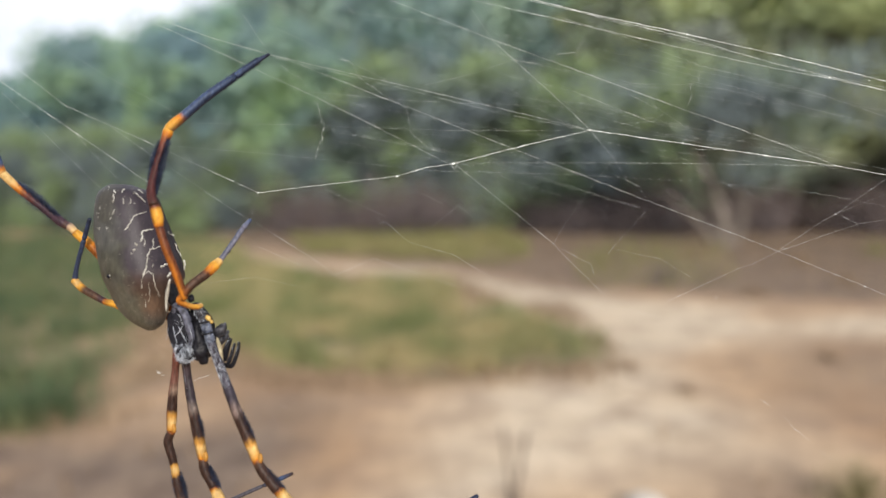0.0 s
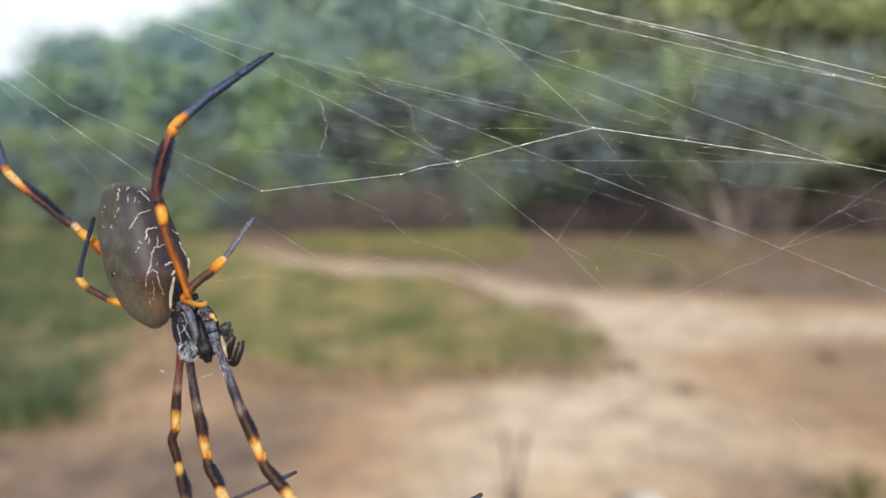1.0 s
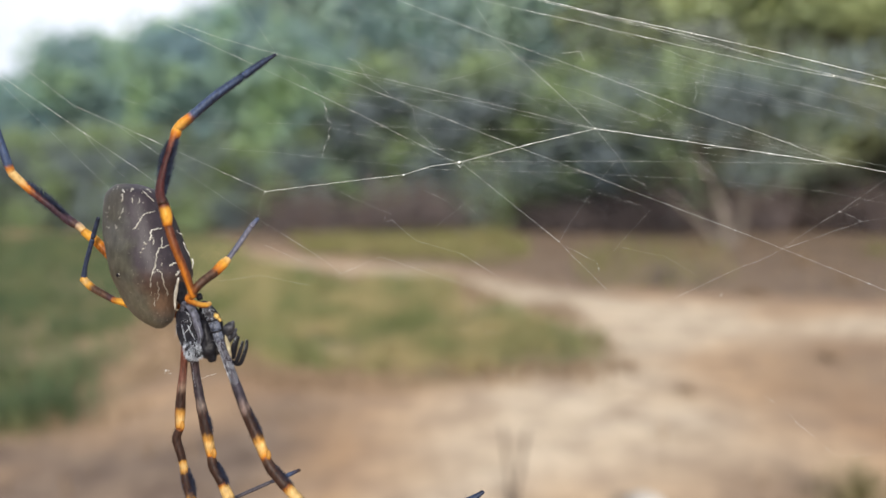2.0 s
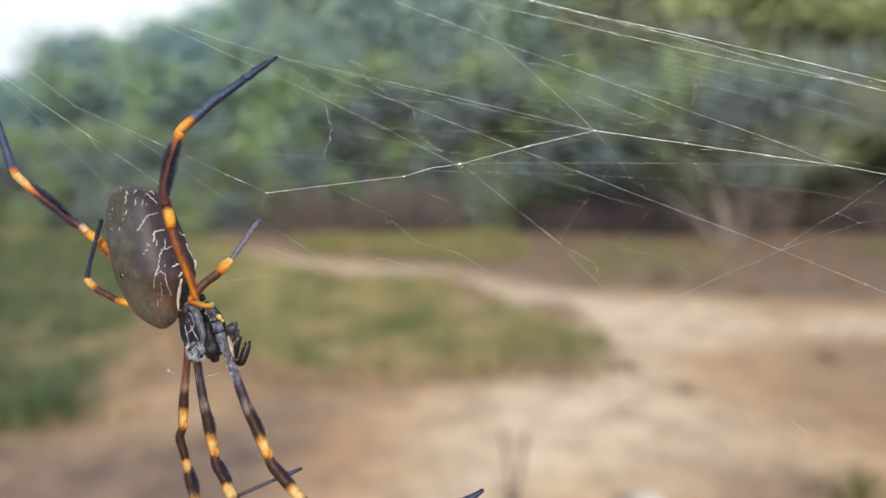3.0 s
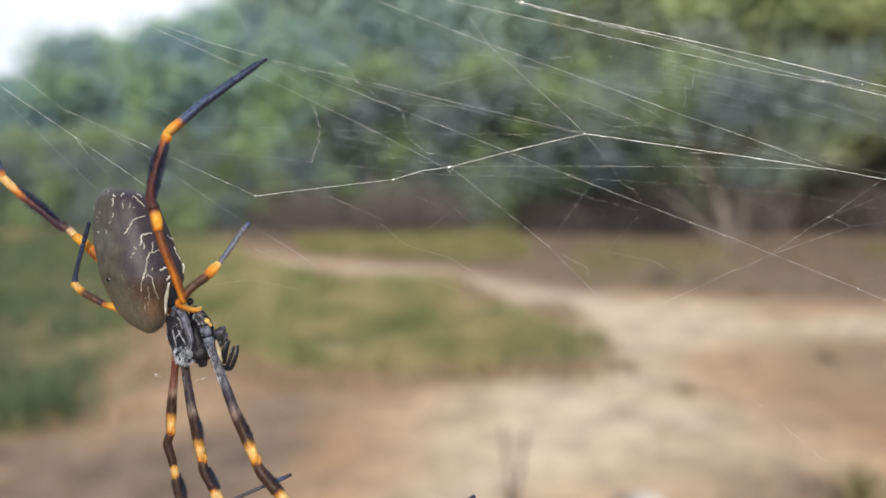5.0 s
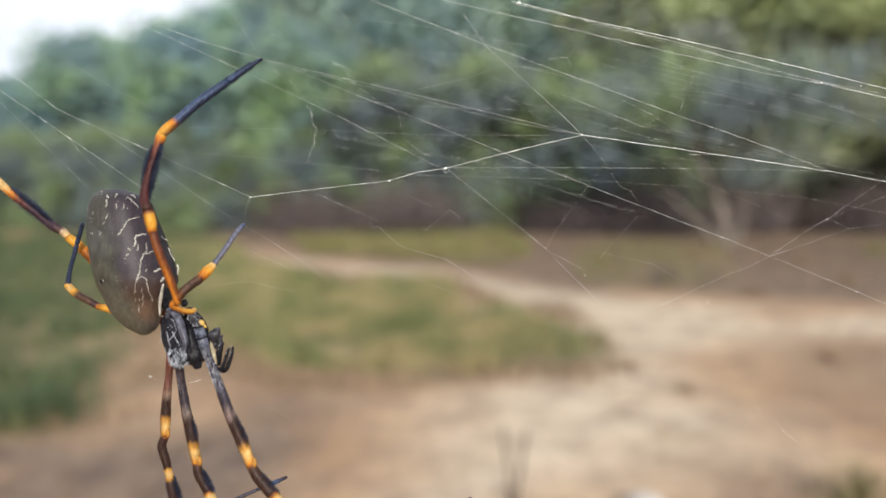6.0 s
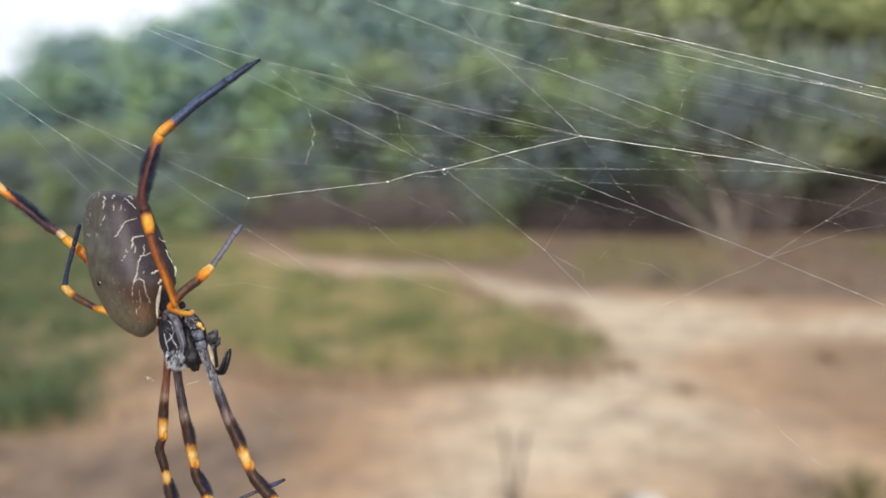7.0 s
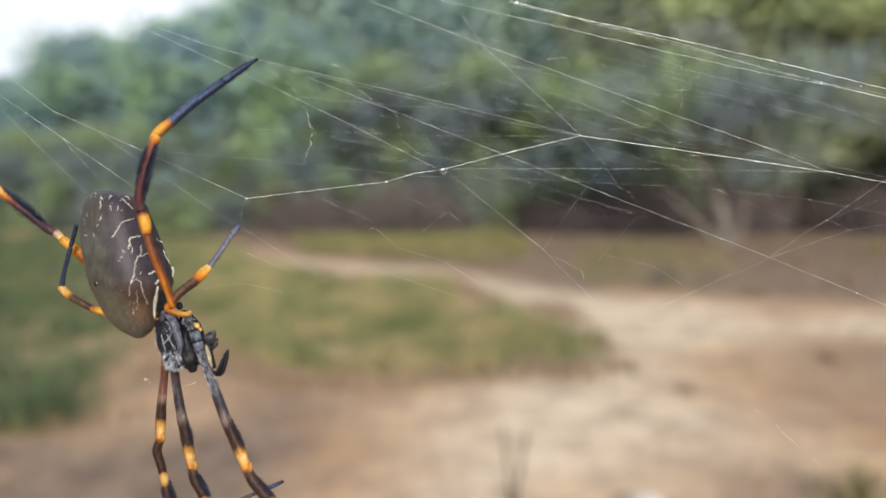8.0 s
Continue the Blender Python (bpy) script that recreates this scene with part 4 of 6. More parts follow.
    thread(0.075, (-18.17, 34.86, 0), (-16.58, 34.86, 0), (-15.11, 32.75, 0), (-14.58, 31.69, 0), (-11.83, 29.68, 0), kink=0.18)
    thread(0.065, (-11.83, 29.68, 0), (-9.93, 28.1, 0), (-5.92, 26.09, 0), kink=0.18)
    thread(0.04, (-5.92, 26.09, 0), (-5.39, 23.45, 0), (-5.07, 21.34, 0), kink=0.12)
    thread(0.075, (-5.07, 21.34, 0), (-3.59, 20.18, 0), (-2.11, 18.91, 0), (0, 17.96, 0), kink=0.2)
    thread(0.05, (-19.44, 47.11, 0), (-15.63, 43.52, 0), kink=0.12)
    thread(0.1, (21.87, 35.92, 0), (23.66, 36.13, 0), (25.14, 36.23, 0), kink=0.08)
    thread(0.06, (25.14, 36.23, 0), (25.46, 35.39, 0), (25.88, 34.65, 0), kink=0.1)
    thread(0.04, (25.14, 36.23, 0), (26.83, 38.56, 0), kink=0.15)
    thread(0.075, (48.17, 30.53, 0), (46.06, 30.53, 0), (46.48, 29.58, 0), kink=0.12)
    thread(0.055, (48.17, 32.85, 0), (47.96, 30.95, 0), kink=0.15)
    thread(0.065, (46.48, 29.58, 0), (46.59, 28.42, 0), (46.06, 26.73, 0), kink=0.2)
    thread(0.045, (35.18, 28.52, 0), (40.35, 25.99, 0), (45, 22.92, 0))
    thread(0.075, (44.79, 19.44, 0), (45.21, 20.28, 0), (46.9, 20.92, 0), kink=0.12)
    thread(0.075, (47.01, 18.59, 0), (48.7, 18.38, 0), (53.24, 18.49, 0), kink=0.04)
    thread(0.07, (44.68, 16.69, 0), (45.85, 16.37, 0), (47.01, 15.63, 0), kink=0.1)
    thread(0.04, (47.01, 15.63, 0), (50.49, 12.89, 0))
    thread(0.05, (-68.66, 26.3, 0), (-67.4, 25.14, 0))
    thread(0.06, (-66.55, 21.13, 0), (-66.02, 20.28, 0), (-64.86, 18.8, 0), kink=0.1)
    # Fainter layer of threads behind.
    thread(0.035, (-37.46, 48.56, -4), (-14.37, 41.27, -4), (-6.64, 38.76, -4), (4.03, 35.39, -4))
    thread(0.03, (-27.98, 48.24, -4), (-16.33, 44.86, -4), (0.65, 42.9, -4), (19.16, 39.31, -4))
    thread(0.035, (-3.67, 30.69, -3), (6.92, 33.18, -3), (13.73, 35.56, -3), (22.37, 34.69, -3))
    thread(0.03, (-24.61, 29.84, -4), (-3.7, 28.09, -4), (22.98, 27.11, -4))
    thread(0.03, (11.24, 33.18, -3), (25.29, 29.83, -3), (39.01, 24.53, -3))
    thread(0.03, (-3.7, 38.33, -4), (10.45, 37.57, -4), (14.81, 36.15, -4))
    thread(0.03, (11.87, 31.47, -4), (21.56, 25.15, -4), (26.79, 23.19, -4))
    thread(0.03, (-62.5, 28.64, -4), (-49.98, 24.94, -4))
    thread(0.03, (26.79, 29.51, -4), (31.14, 27.77, -4), (40.4, 24.17, -4), (50.74, 21.89, -4), (67.07, 18.84, -4))
    thread(0.03, (-30.92, 41.92, -4), (-20.04, 37.13, -4), (-9.15, 31.69, -4))
    thread(0.03, (33.61, 23.67, -3), (40.1, 24.1, -3), (43.34, 26.05, -3))
    # A fan of faint rays that meet by the far edge.
    rnd = random.Random(58)
    for k in range(5):
        x = rnd.uniform(0, 48)
        y = 36 - x * 0.27 + rnd.uniform(-7, 5)
        x1, y1, z = 68 + rnd.uniform(-2, 8), 16.3 + rnd.uniform(-2.5, 1.5), rnd.uniform(-5, 1)
        thread(0.024, (x, y, z), (x * 0.5 + x1 * 0.5, (y + y1) / 2 + rnd.uniform(-0.6, 0.2), z), (x1, y1, z))
    for k in range(4):
        x = rnd.uniform(24, 45)
        y = 41 - (x - 24) * 0.22 - rnd.uniform(0, 5)
        fall = rnd.uniform(0.2, 0.33)
        thread(0.024, (x, y, -2), (x + 22, y - 22 * fall, -2), (88, y - (88 - x) * fall, -2))
    rnd = random.Random(77)
    for k in range(10):
        y = 15 + k * 2.2 + rnd.uniform(-1.2, 1.2)
        z = rnd.uniform(-30, -16)
        x = rnd.uniform(-32, 30)
        far = rnd.uniform(30, 70)
        thread(0.03, (x, y + 6, z), (x + far * 0.5, y + 6 - far * rnd.uniform(0.05, 0.12), z - 2), (x + far, y + 6 - far * rnd.uniform(0.14, 0.26), z - 4))
    for place, size in (((-33.17, 10.35, 0), 0.28), ((2.75, 15.74, 0), 0.5), ((27.89, 21.97, 0), 0.38), ((-7.61, 13.42, 0), 0.36), ((45.74, 39.61, 0), 0.34), ((16.2, 46.2, 0), 0.75),
                        ((24.93, 14.26, 0), 0.2), ((53.77, 3.17, 0), 0.22), ((78.59, -6.76, 0), 0.2), ((72.04, 31.69, 0), 0.25), ((79.33, 31.16, 0), 0.25), ((21.23, 1.06, 0), 0.18),
                        ((73.1, 6.55, 0), 0.26), ((-66.55, 21.13, 0), 0.2), ((45, 19.65, 0), 0.22), ((28.52, -3.91, 0), 0.14), ((51.13, -8.98, 0), 0.14), ((-51.66, -22.82, 0), 0.2), ((22.82, -6.76, 0), 0.1)):
        knot(place, size)
    thread(0.16, (2.01, 15.95, 0), (2.96, 14.68, 0), kink=0.05)
    thread(0.14, (3.59, 15.95, 0), (2.96, 14.68, 0), kink=0.05)


# ---- the spider ----
spider = empty("spider", SPIDER)
tagged(spider, "orb-weaver spider, grey-brown abdomen, banded black and orange legs, in web", "spider")

NAVY, DEEP_BLUE = (0.013, 0.017, 0.034), (0.024, 0.033, 0.062)
INK, BLUEBLACK, BROWN, MAROON = (0.030, 0.0155, 0.0115), (0.036, 0.054, 0.105), (0.065, 0.036, 0.024), (0.10, 0.030, 0.018)
SMOKE = (0.030, 0.026, 0.038)
HONEY = (0.40, 0.195, 0.038)
SLATE, PLUM, SHADED_EDGE = (0.125, 0.125, 0.165), (0.036, 0.020, 0.028), (0.05, 0.03, 0.022)
DARK_MAROON = (0.048, 0.014, 0.013)
# STRAWY, inside amber bands, also paints their pale highlight.
ORANGE, AMBER, STRAWY, GREY, RUST = (0.46, 0.155, 0.014), (0.56, 0.275, 0.034), (0.52, 0.34, 0.13), (0.055, 0.05, 0.06), (0.18, 0.056, 0.012)


def section(rows, y):
    """Left and right edge at the height y, by smooth steps between rows of (y, left, right)."""
    ys = [q[0] for q in rows][::-1]
    ls = [q[1] for q in rows][::-1]
    rs = [q[2] for q in rows][::-1]
    return float(np.interp(y, ys, ls)), float(np.interp(y, ys, rs))


OUTLINE = [  # height, left edge, right edge in millimetres
    (17.72, -8.18, -5.36),
    (17.46, -9.02, -4.00),
    (17.09, -9.64, -2.33),
    (16.47, -10.17, -0.87),
    (15.42, -10.58, 0.07),
    (12.60, -10.84, 1.11),
    (8.43, -10.69, 2.78),
    (4.25, -10.06, 4.35),
    (1.12, -9.23, 5.08),
    (-0.45, -8.60, 4.24),
    (-2.02, -7.87, 2.68),
    (-4.63, -6.51, 2.05),
    (-5.98, -5.36, 1.84),
    (-7.03, -4.21, 1.53),
    (-7.76, -3.17, 1.01),
    (-8.18, -2.33, 0.38),
    (-8.39, -1.60, -0.25),
    (-8.54, -1.19, -0.77),
]


def abdomen_edges(y):
    l = r = 0
    for d, w in ((-0.6, 0.25), (0, 0.5), (0.6, 0.25)):
        a, b = section(OUTLINE, min(max(y + d, OUTLINE[-1][0]), OUTLINE[0][0]))
        l, r = l + a * w, r + b * w
    return l, r


ABDOMEN_Z = 1.5


def abdomen_point(x, y, lift=0.0):
    """The place on the camera side of the abdomen at x, y."""
    l, r = abdomen_edges(y)
    c, h = (l + r) / 2, max((r - l) / 2, 0.05)
    q = min(abs(x - c) / h, 0.999)
    return Vector((x, y, ABDOMEN_Z + h * 0.9 * math.sqrt(1 - q * q) + lift)) * MM


def build_abdomen():
    bm = bmesh.new()
    top, low = OUTLINE[0][0], OUTLINE[-1][0]
    n, sides = 48, 40
    rings = []
    for i in range(n + 1):
        y = top + (low - top) * (0.5 - 0.5 * math.cos(math.pi * i / n))
        l, r = abdomen_edges(y)
        c, h = (l + r) / 2, (r - l) / 2
        ring = []
        for k in range(sides):
            a = math.tau * k / sides
            p = Vector((c + h * math.cos(a), y, ABDOMEN_Z + h * 0.9 * math.sin(a)))
            p += Vector((math.cos(a), 0, math.sin(a))) * 0.12 * noise.noise(p * 0.35)
            ring.append(bm.verts.new(p * MM))
        rings.append(ring)
    for a, b in zip(rings, rings[1:]):
        for k in range(sides):
            bm.faces.new((a[k], b[k], b[(k + 1) % sides], a[(k + 1) % sides]))
    bm.faces.new(rings[0])
    bm.faces.new(rings[-1][::-1])
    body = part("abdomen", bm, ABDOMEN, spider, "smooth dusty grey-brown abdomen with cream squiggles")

    def squiggle(width, *points):
        rnd = random.Random(len(body.children))
        width *= 0.52
        pts = []
        for p in spline([(a, b, 0) for a, b in points], 5):
            pts.append(abdomen_point(p.x + rnd.uniform(-0.12, 0.12), p.y + rnd.uniform(-0.12, 0.12), -0.45 * width))
        m = bmesh.new()
        k = len(pts)
        tube(m, pts, [width * MM * rnd.uniform(0.6, 1.25) * (0.5 if i in (0, k - 1) else 1) for i in range(k)], 6)
        part("marking", m, CREAM, body, "cream squiggle")

    squiggle(0.19, (-0.43, 12.63), (-1.45, 12.17), (-2.04, 11.55), (-2.45, 10.33), (-3.09, 9.32))
    squiggle(0.17, (-2.52, 16.19), (-1.50, 15.28), (-0.66, 14.29))
    squiggle(0.14, (-2.45, 16.81), (-1.45, 16.05))
    squiggle(0.20, (0.98, 9.58), (0.27, 9.46), (-0.46, 9.04), (-0.36, 8.04), (-0.55, 7.33))
    squiggle(0.13, (-0.38, 8.24), (0.11, 7.34), (0.01, 6.63))
    squiggle(0.20, (2.28, 6.54), (1.54, 6.23), (0.89, 5.83), (0.78, 4.33), (0.59, 2.84), (0.29, 1.36))
    squiggle(0.16, (1.12, 7.95), (1.31, 6.94), (1.25, 6.13))
    squiggle(0.13, (0.94, 2.34), (0.29, 1.36), (-0.28, -0.16), (-0.46, -1.51), (-0.96, -2.75))
    squiggle(0.13, (0.94, 2.34), (1.72, 1.53), (1.80, 0.10), (1.74, -1.27), (1.68, -2.67))
    squiggle(0.09, (1.02, 0.33), (0.57, -1.76), (0.18, -3.31))
    squiggle(0.08, (0.24, -0.89), (-0.26, -2.77), (-0.35, -4.33))
    squiggle(0.24, (-1.39, 7.13), (-0.92, 6.63))
    squiggle(0.20, (-1.56, 5.74), (-1.14, 6.03))
    squiggle(0.17, (-1.81, 5.24), (-1.55, 5.44))
    squiggle(0.16, (-5.64, 15.69), (-5.41, 14.77), (-5.66, 14.16))
    squiggle(0.13, (-5.25, 13.14), (-5.38, 12.13))
    squiggle(0.12, (-3.88, 14.98), (-3.60, 13.96))
    squiggle(0.12, (-2.82, 14.90), (-2.62, 13.88))
    squiggle(0.10, (-5.45, 11.73), (-5.85, 11.23))
    squiggle(0.12, (-8.29, 14.22), (-7.25, 14.28))
    squiggle(0.26, (-4.44, 16.68), (-4.17, 16.34))
    squiggle(0.18, (-7.61, 17.16), (-7.10, 17.02))
    squiggle(0.18, (-5.74, 16.43), (-5.39, 15.90))
    squiggle(0.10, (-7.16, 13.47), (-6.91, 13.26))
    squiggle(0.16, (2.40, 9.23), (2.82, 8.71), (3.33, 8.61))
    squiggle(0.16, (3.45, 7.16), (4.08, 5.82), (4.61, 4.69))
    squiggle(0.30, (2.66, 2.91), (3.06, 3.30), (3.39, 3.49))
    squiggle(0.34, (3.42, 1.08), (3.73, 1.67), (3.94, 2.26))
    squiggle(0.30, (5.13, 2.42), (5.34, 3.65), (5.03, 4.07))
    squiggle(0.14, (1.55, 3.53), (1.66, 2.93))
    rnd = random.Random(4)
    for k in range(26):
        a, b = rnd.uniform(-10.6, -1.5), rnd.uniform(9.0, 17.4)
        squiggle(rnd.uniform(0.05, 0.11), (a, b), (a + rnd.uniform(-0.1, 0.1), b - rnd.uniform(0.15, 0.6)))
    # The pale pit on the flank.
    m = bmesh.new()
    bmesh.ops.create_icosphere(m, subdivisions=2, radius=0.42 * MM)
    at = abdomen_point(*(-5.98, 1.33), -0.1)
    for v in m.verts:
        v.co += at
    part("pit", m, CARAPACE, body, "small dark pit")
    squiggle(0.22, (-5.95, 1.62), (-5.75, 1.45))
    squiggle(0.16, (-5.85, 0.98), (-5.7, 1.1))
    # The pale collar at the waist.
    m = bmesh.new()
    tube(m, [Vector(p) * MM for p in spline(((4.65, 0.84, 7), (4.12, -0.8, 6.4), (3.52, -2.76, 5.6), (3.29, -4.84, 5)), 4)], [0.30 * MM * (1.1 - abs(i - 6) / 9) for i in range(13)], 8)
    part("waist_band", m, CREAM, spider, "cream band at the waist")


def segment(bm, layer, points, bands, hairs, hair_mesh, rnd, streak, edge):
    """One stretch of a leg: points of (place, radius); bands of (share of the way, colour).
    streak: how far the colour varies in lengthwise streaks; edge: (way, colour) pairs, rim shade painted on the sides
    that face a way."""
    pts = spline([p for p, q in points], 12)
    n = len(pts) - 1
    rad = [float(np.interp(i / n, np.linspace(0, 1, len(points)), [q for p, q in points])) for i in range(n + 1)]
    rad = [q * (1 - 0.25 * (i in (0, n))) * (1 + 0.05 * noise.noise(pts[i] * 0.9)) for i, q in enumerate(rad)]
    away = Vector((rnd.uniform(0, 50), rnd.uniform(0, 50), rnd.uniform(0, 50)))

    def colour(i, out):
        t = i / n + 0.03 * noise.noise(out * 1.7 + away + pts[i] * 0.6)
        c = [float(np.interp(t, [b[0] for b in bands], [b[1][k] for b in bands])) for k in range(3)]
        # Rim shading goes into the pigment on sides that face each way.
        for way, rim_shade in edge or ():
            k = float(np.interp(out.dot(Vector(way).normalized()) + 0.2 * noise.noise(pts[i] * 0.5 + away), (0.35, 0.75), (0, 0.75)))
            c = [u * (1 - k) + min(v, u) * k for u, v in zip(c, rim_shade)]
        f = 1 + streak * (noise.noise(out * 3.1 + away + pts[i] * 0.16) + 0.5 * noise.noise(out * 2 + away + pts[i] * 1.6))
        return [max(0.008, u * f) for u in c]

    tube(bm, [p * MM for p in pts], [q * MM for q in rad], 16, colour, layer)
    for h in range(hairs):
        i = rnd.randrange(1, n)
        way = (pts[i + 1] - pts[i - 1]).normalized()
        out = way.orthogonal().normalized()
        out.rotate(Matrix.Rotation(rnd.uniform(0, math.tau), 3, way))
        root = pts[i].lerp(pts[i + 1], rnd.random()) + out * rad[i] * 0.9
        tip = root + (out * rnd.uniform(0.3, 1.0) + way * rnd.uniform(0.5, 1.2)) * rnd.uniform(0.25, 0.85)
        tube(hair_mesh, [root * MM, tip * MM], [0.02 * MM, 0.006 * MM], 3)


def brush(parent, points, side, count, length, seed, material=None, spread=0.5, reach=0.75, thick=0.024, flat=1.0):
    """A fringe of black bristles along a leg, mostly to one side."""
    rnd = random.Random(seed)
    pts = spline([p for p, q in points], 12)
    n = len(pts) - 1
    bm = bmesh.new()
    for h in range(count):
        i = min(int(n * (0.5 + 0.5 * rnd.uniform(-1, 1))), n - 1)
        way = (pts[i + 1] - pts[i]).normalized()
        out = (Vector(side).normalized() + Vector((rnd.gauss(0, spread), rnd.gauss(0, spread), rnd.gauss(0, spread)))).normalized()
        root = pts[i].lerp(pts[i + 1], rnd.random()) + out * reach
        t = i / n
        tip = root + (out * flat + way * rnd.uniform(0.3, 1.3)) * length * rnd.uniform(0.4, 1) * (0.4 + 0.6 * math.sin(math.pi * t))
        tube(bm, [root * MM, tip * MM], [thick * MM, thick * 0.27 * MM], 3)
    ob = part("bristle_brush", bm, material or BLACK_HAIR, parent, {BLUE_HAIR: "soft blue-black fuzz", GREY_HAIR: "grey hair", SILVER_HAIR: "silvery hair"}.get(material, "fringe of black bristles"))
    tagged(ob, kind="stuff")


def leg(label, *segments):
    """A leg of named segments: (name, points, bands, hairs)."""
    rnd = random.Random(len(spider.children) * 13)
    root = new("leg")
    root.parent = spider
    root.empty_display_size = 0.005
    tagged(root, label)
    for name, points, bands, hairs, *more in segments:
        streak, edge = (more + [0.3, None][len(more):])[:2]
        bm, hm = bmesh.new(), bmesh.new()
        layer = bm.verts.layers.float_color.new("pigment")
        segment(bm, layer, points, bands, hairs, hm, rnd, streak, edge)
        # The bristles are dark and belong to their segment.
        lay = hm.verts.layers.float_color.new("pigment")
        for v in hm.verts:
            v[lay] = (*INK, 1)
        me = bpy.data.meshes.new("bristles")
        hm.to_mesh(me)
        hm.free()
        bm.from_mesh(me)
        bpy.data.meshes.remove(me)
        part(name, bm, CHITIN, root)
    return root


def build_legs():
    # Directions of the leg sides that get painted shade or bristles.
    right, left = (1, 0.15, 0.1), (-1, 0.15, 0.1)
    # Near hind leg, raised over the abdomen.
    raised = leg("raised hind leg, orange femur and blue-black tip",
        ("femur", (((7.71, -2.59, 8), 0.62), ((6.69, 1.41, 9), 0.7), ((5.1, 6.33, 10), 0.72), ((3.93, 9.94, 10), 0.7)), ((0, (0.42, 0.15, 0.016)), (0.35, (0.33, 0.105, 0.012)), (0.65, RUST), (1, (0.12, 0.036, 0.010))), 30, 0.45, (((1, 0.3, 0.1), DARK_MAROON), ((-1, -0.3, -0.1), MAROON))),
        ("patella", (((3.93, 9.65, 10), 0.75), ((3.64, 11.6, 10), 0.98), ((3.06, 13.94, 10), 0.85)), ((0, RUST), (0.12, ORANGE), (0.25, AMBER), (0.7, AMBER), (0.82, MAROON), (1, INK)), 12, 0.2, (((-1, 0, 0.2), RUST),)),
        ("tibia", (((3.3, 13.32, 10.6), 0.8), ((2.49, 16.1, 9.8), 0.75), ((2.95, 20.65, 8.5), 0.66), ((3.74, 23.78, 8), 0.74), ((4.23, 26.29, 7.2), 0.88), ((4.35, 27.12, 7), 0.75)),
         ((0, INK), (0.12, DARK_MAROON), (0.5, DARK_MAROON), (0.62, MAROON), (0.70, RUST), (0.76, ORANGE), (0.83, AMBER), (0.93, STRAWY), (1, AMBER)), 60),
        ("metatarsus", (((4.23, 26.69, 7.2), 0.8), ((5.18, 27.86, 6.8), 0.9), ((6.59, 29.41, 6), 0.82), ((9.93, 33.05, 4.5), 0.82), ((14.45, 37.21, 2.5), 0.65)),
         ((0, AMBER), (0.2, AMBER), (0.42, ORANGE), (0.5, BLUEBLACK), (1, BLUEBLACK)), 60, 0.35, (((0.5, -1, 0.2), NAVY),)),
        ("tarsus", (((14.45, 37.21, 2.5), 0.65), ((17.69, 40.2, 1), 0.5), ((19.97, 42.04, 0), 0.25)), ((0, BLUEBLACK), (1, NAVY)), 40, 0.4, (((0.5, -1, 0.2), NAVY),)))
    brush(raised, (((2.56, 15.14, 9.5), 1), ((2.64, 17.62, 9.2), 1), ((3.15, 21.63, 8.5), 1), ((4.04, 24.77, 8), 1)), (1, -0.1, 0), 1500, 1.3, 3, spread=0.4, reach=0.5, thick=0.03)
    brush(raised, (((2.37, 15.63, 9.5), 1), ((2.95, 20.65, 8.5), 1), ((3.84, 24.18, 8), 1)), (-1, 0.2, 0), 1300, 1.1, 4, spread=0.4, reach=0.5, thick=0.03)
    brush(raised, (((6.89, 29.71, 6), 1), ((9.93, 33.05, 4.5), 1), ((14.45, 37.21, 2.5), 1), ((18.21, 40.51, 1), 1)), (-0.5, 1, 0), 1600, 0.6, 14, BLUE_HAIR, reach=0.55, thick=0.016)
    brush(raised, (((6.89, 29.71, 6), 1), ((9.93, 33.05, 4.5), 1), ((14.45, 37.21, 2.5), 1), ((18.21, 40.51, 1), 1)), (0.5, -1, 0), 1200, 0.5, 15, reach=0.55, thick=0.016)
    # Near third leg, short.
    leg("short bent leg with an amber knee",
        ("trochanter", (((9.5, -3.75, 5), 0.42), ((9.1, -4.0, 6), 0.50), ((8.0, -3.75, 7), 0.48), ((6.81, -2.89, 8), 0.62), ((6.91, -2, 8), 0.55)), ((0, STRAWY), (0.3, AMBER), (0.5, HONEY), (0.75, ORANGE), (1, RUST)), 10, 0.3, (((0.2, -1, 0.2), RUST),)),
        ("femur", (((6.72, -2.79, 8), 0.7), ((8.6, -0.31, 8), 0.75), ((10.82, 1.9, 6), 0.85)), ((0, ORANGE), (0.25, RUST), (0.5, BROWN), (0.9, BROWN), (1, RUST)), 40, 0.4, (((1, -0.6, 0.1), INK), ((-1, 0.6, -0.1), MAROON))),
        ("patella", (((10.62, 1.7, 6), 0.8), ((11.62, 3.08, 5), 0.92), ((12.43, 4.18, 4), 0.7)), ((0, RUST), (0.25, ORANGE), (0.55, AMBER), (0.9, STRAWY), (1, STRAWY)), 10, 0.2),
        ("tibia", (((12.22, 3.88, 4), 0.46), ((13.83, 6.75, 2.5), 0.48), ((15.49, 9.9, 1), 0.46)), ((0, STRAWY), (0.05, SLATE), (1, SLATE)), 70, 0.5, (((-1, 0.5, 0.1), BLUEBLACK),)),
        ("tarsus", (((15.49, 9.9, 1), 0.5), ((16.69, 11.62, 0), 0.35)), ((0, SLATE), (1, BLUEBLACK)), 10))
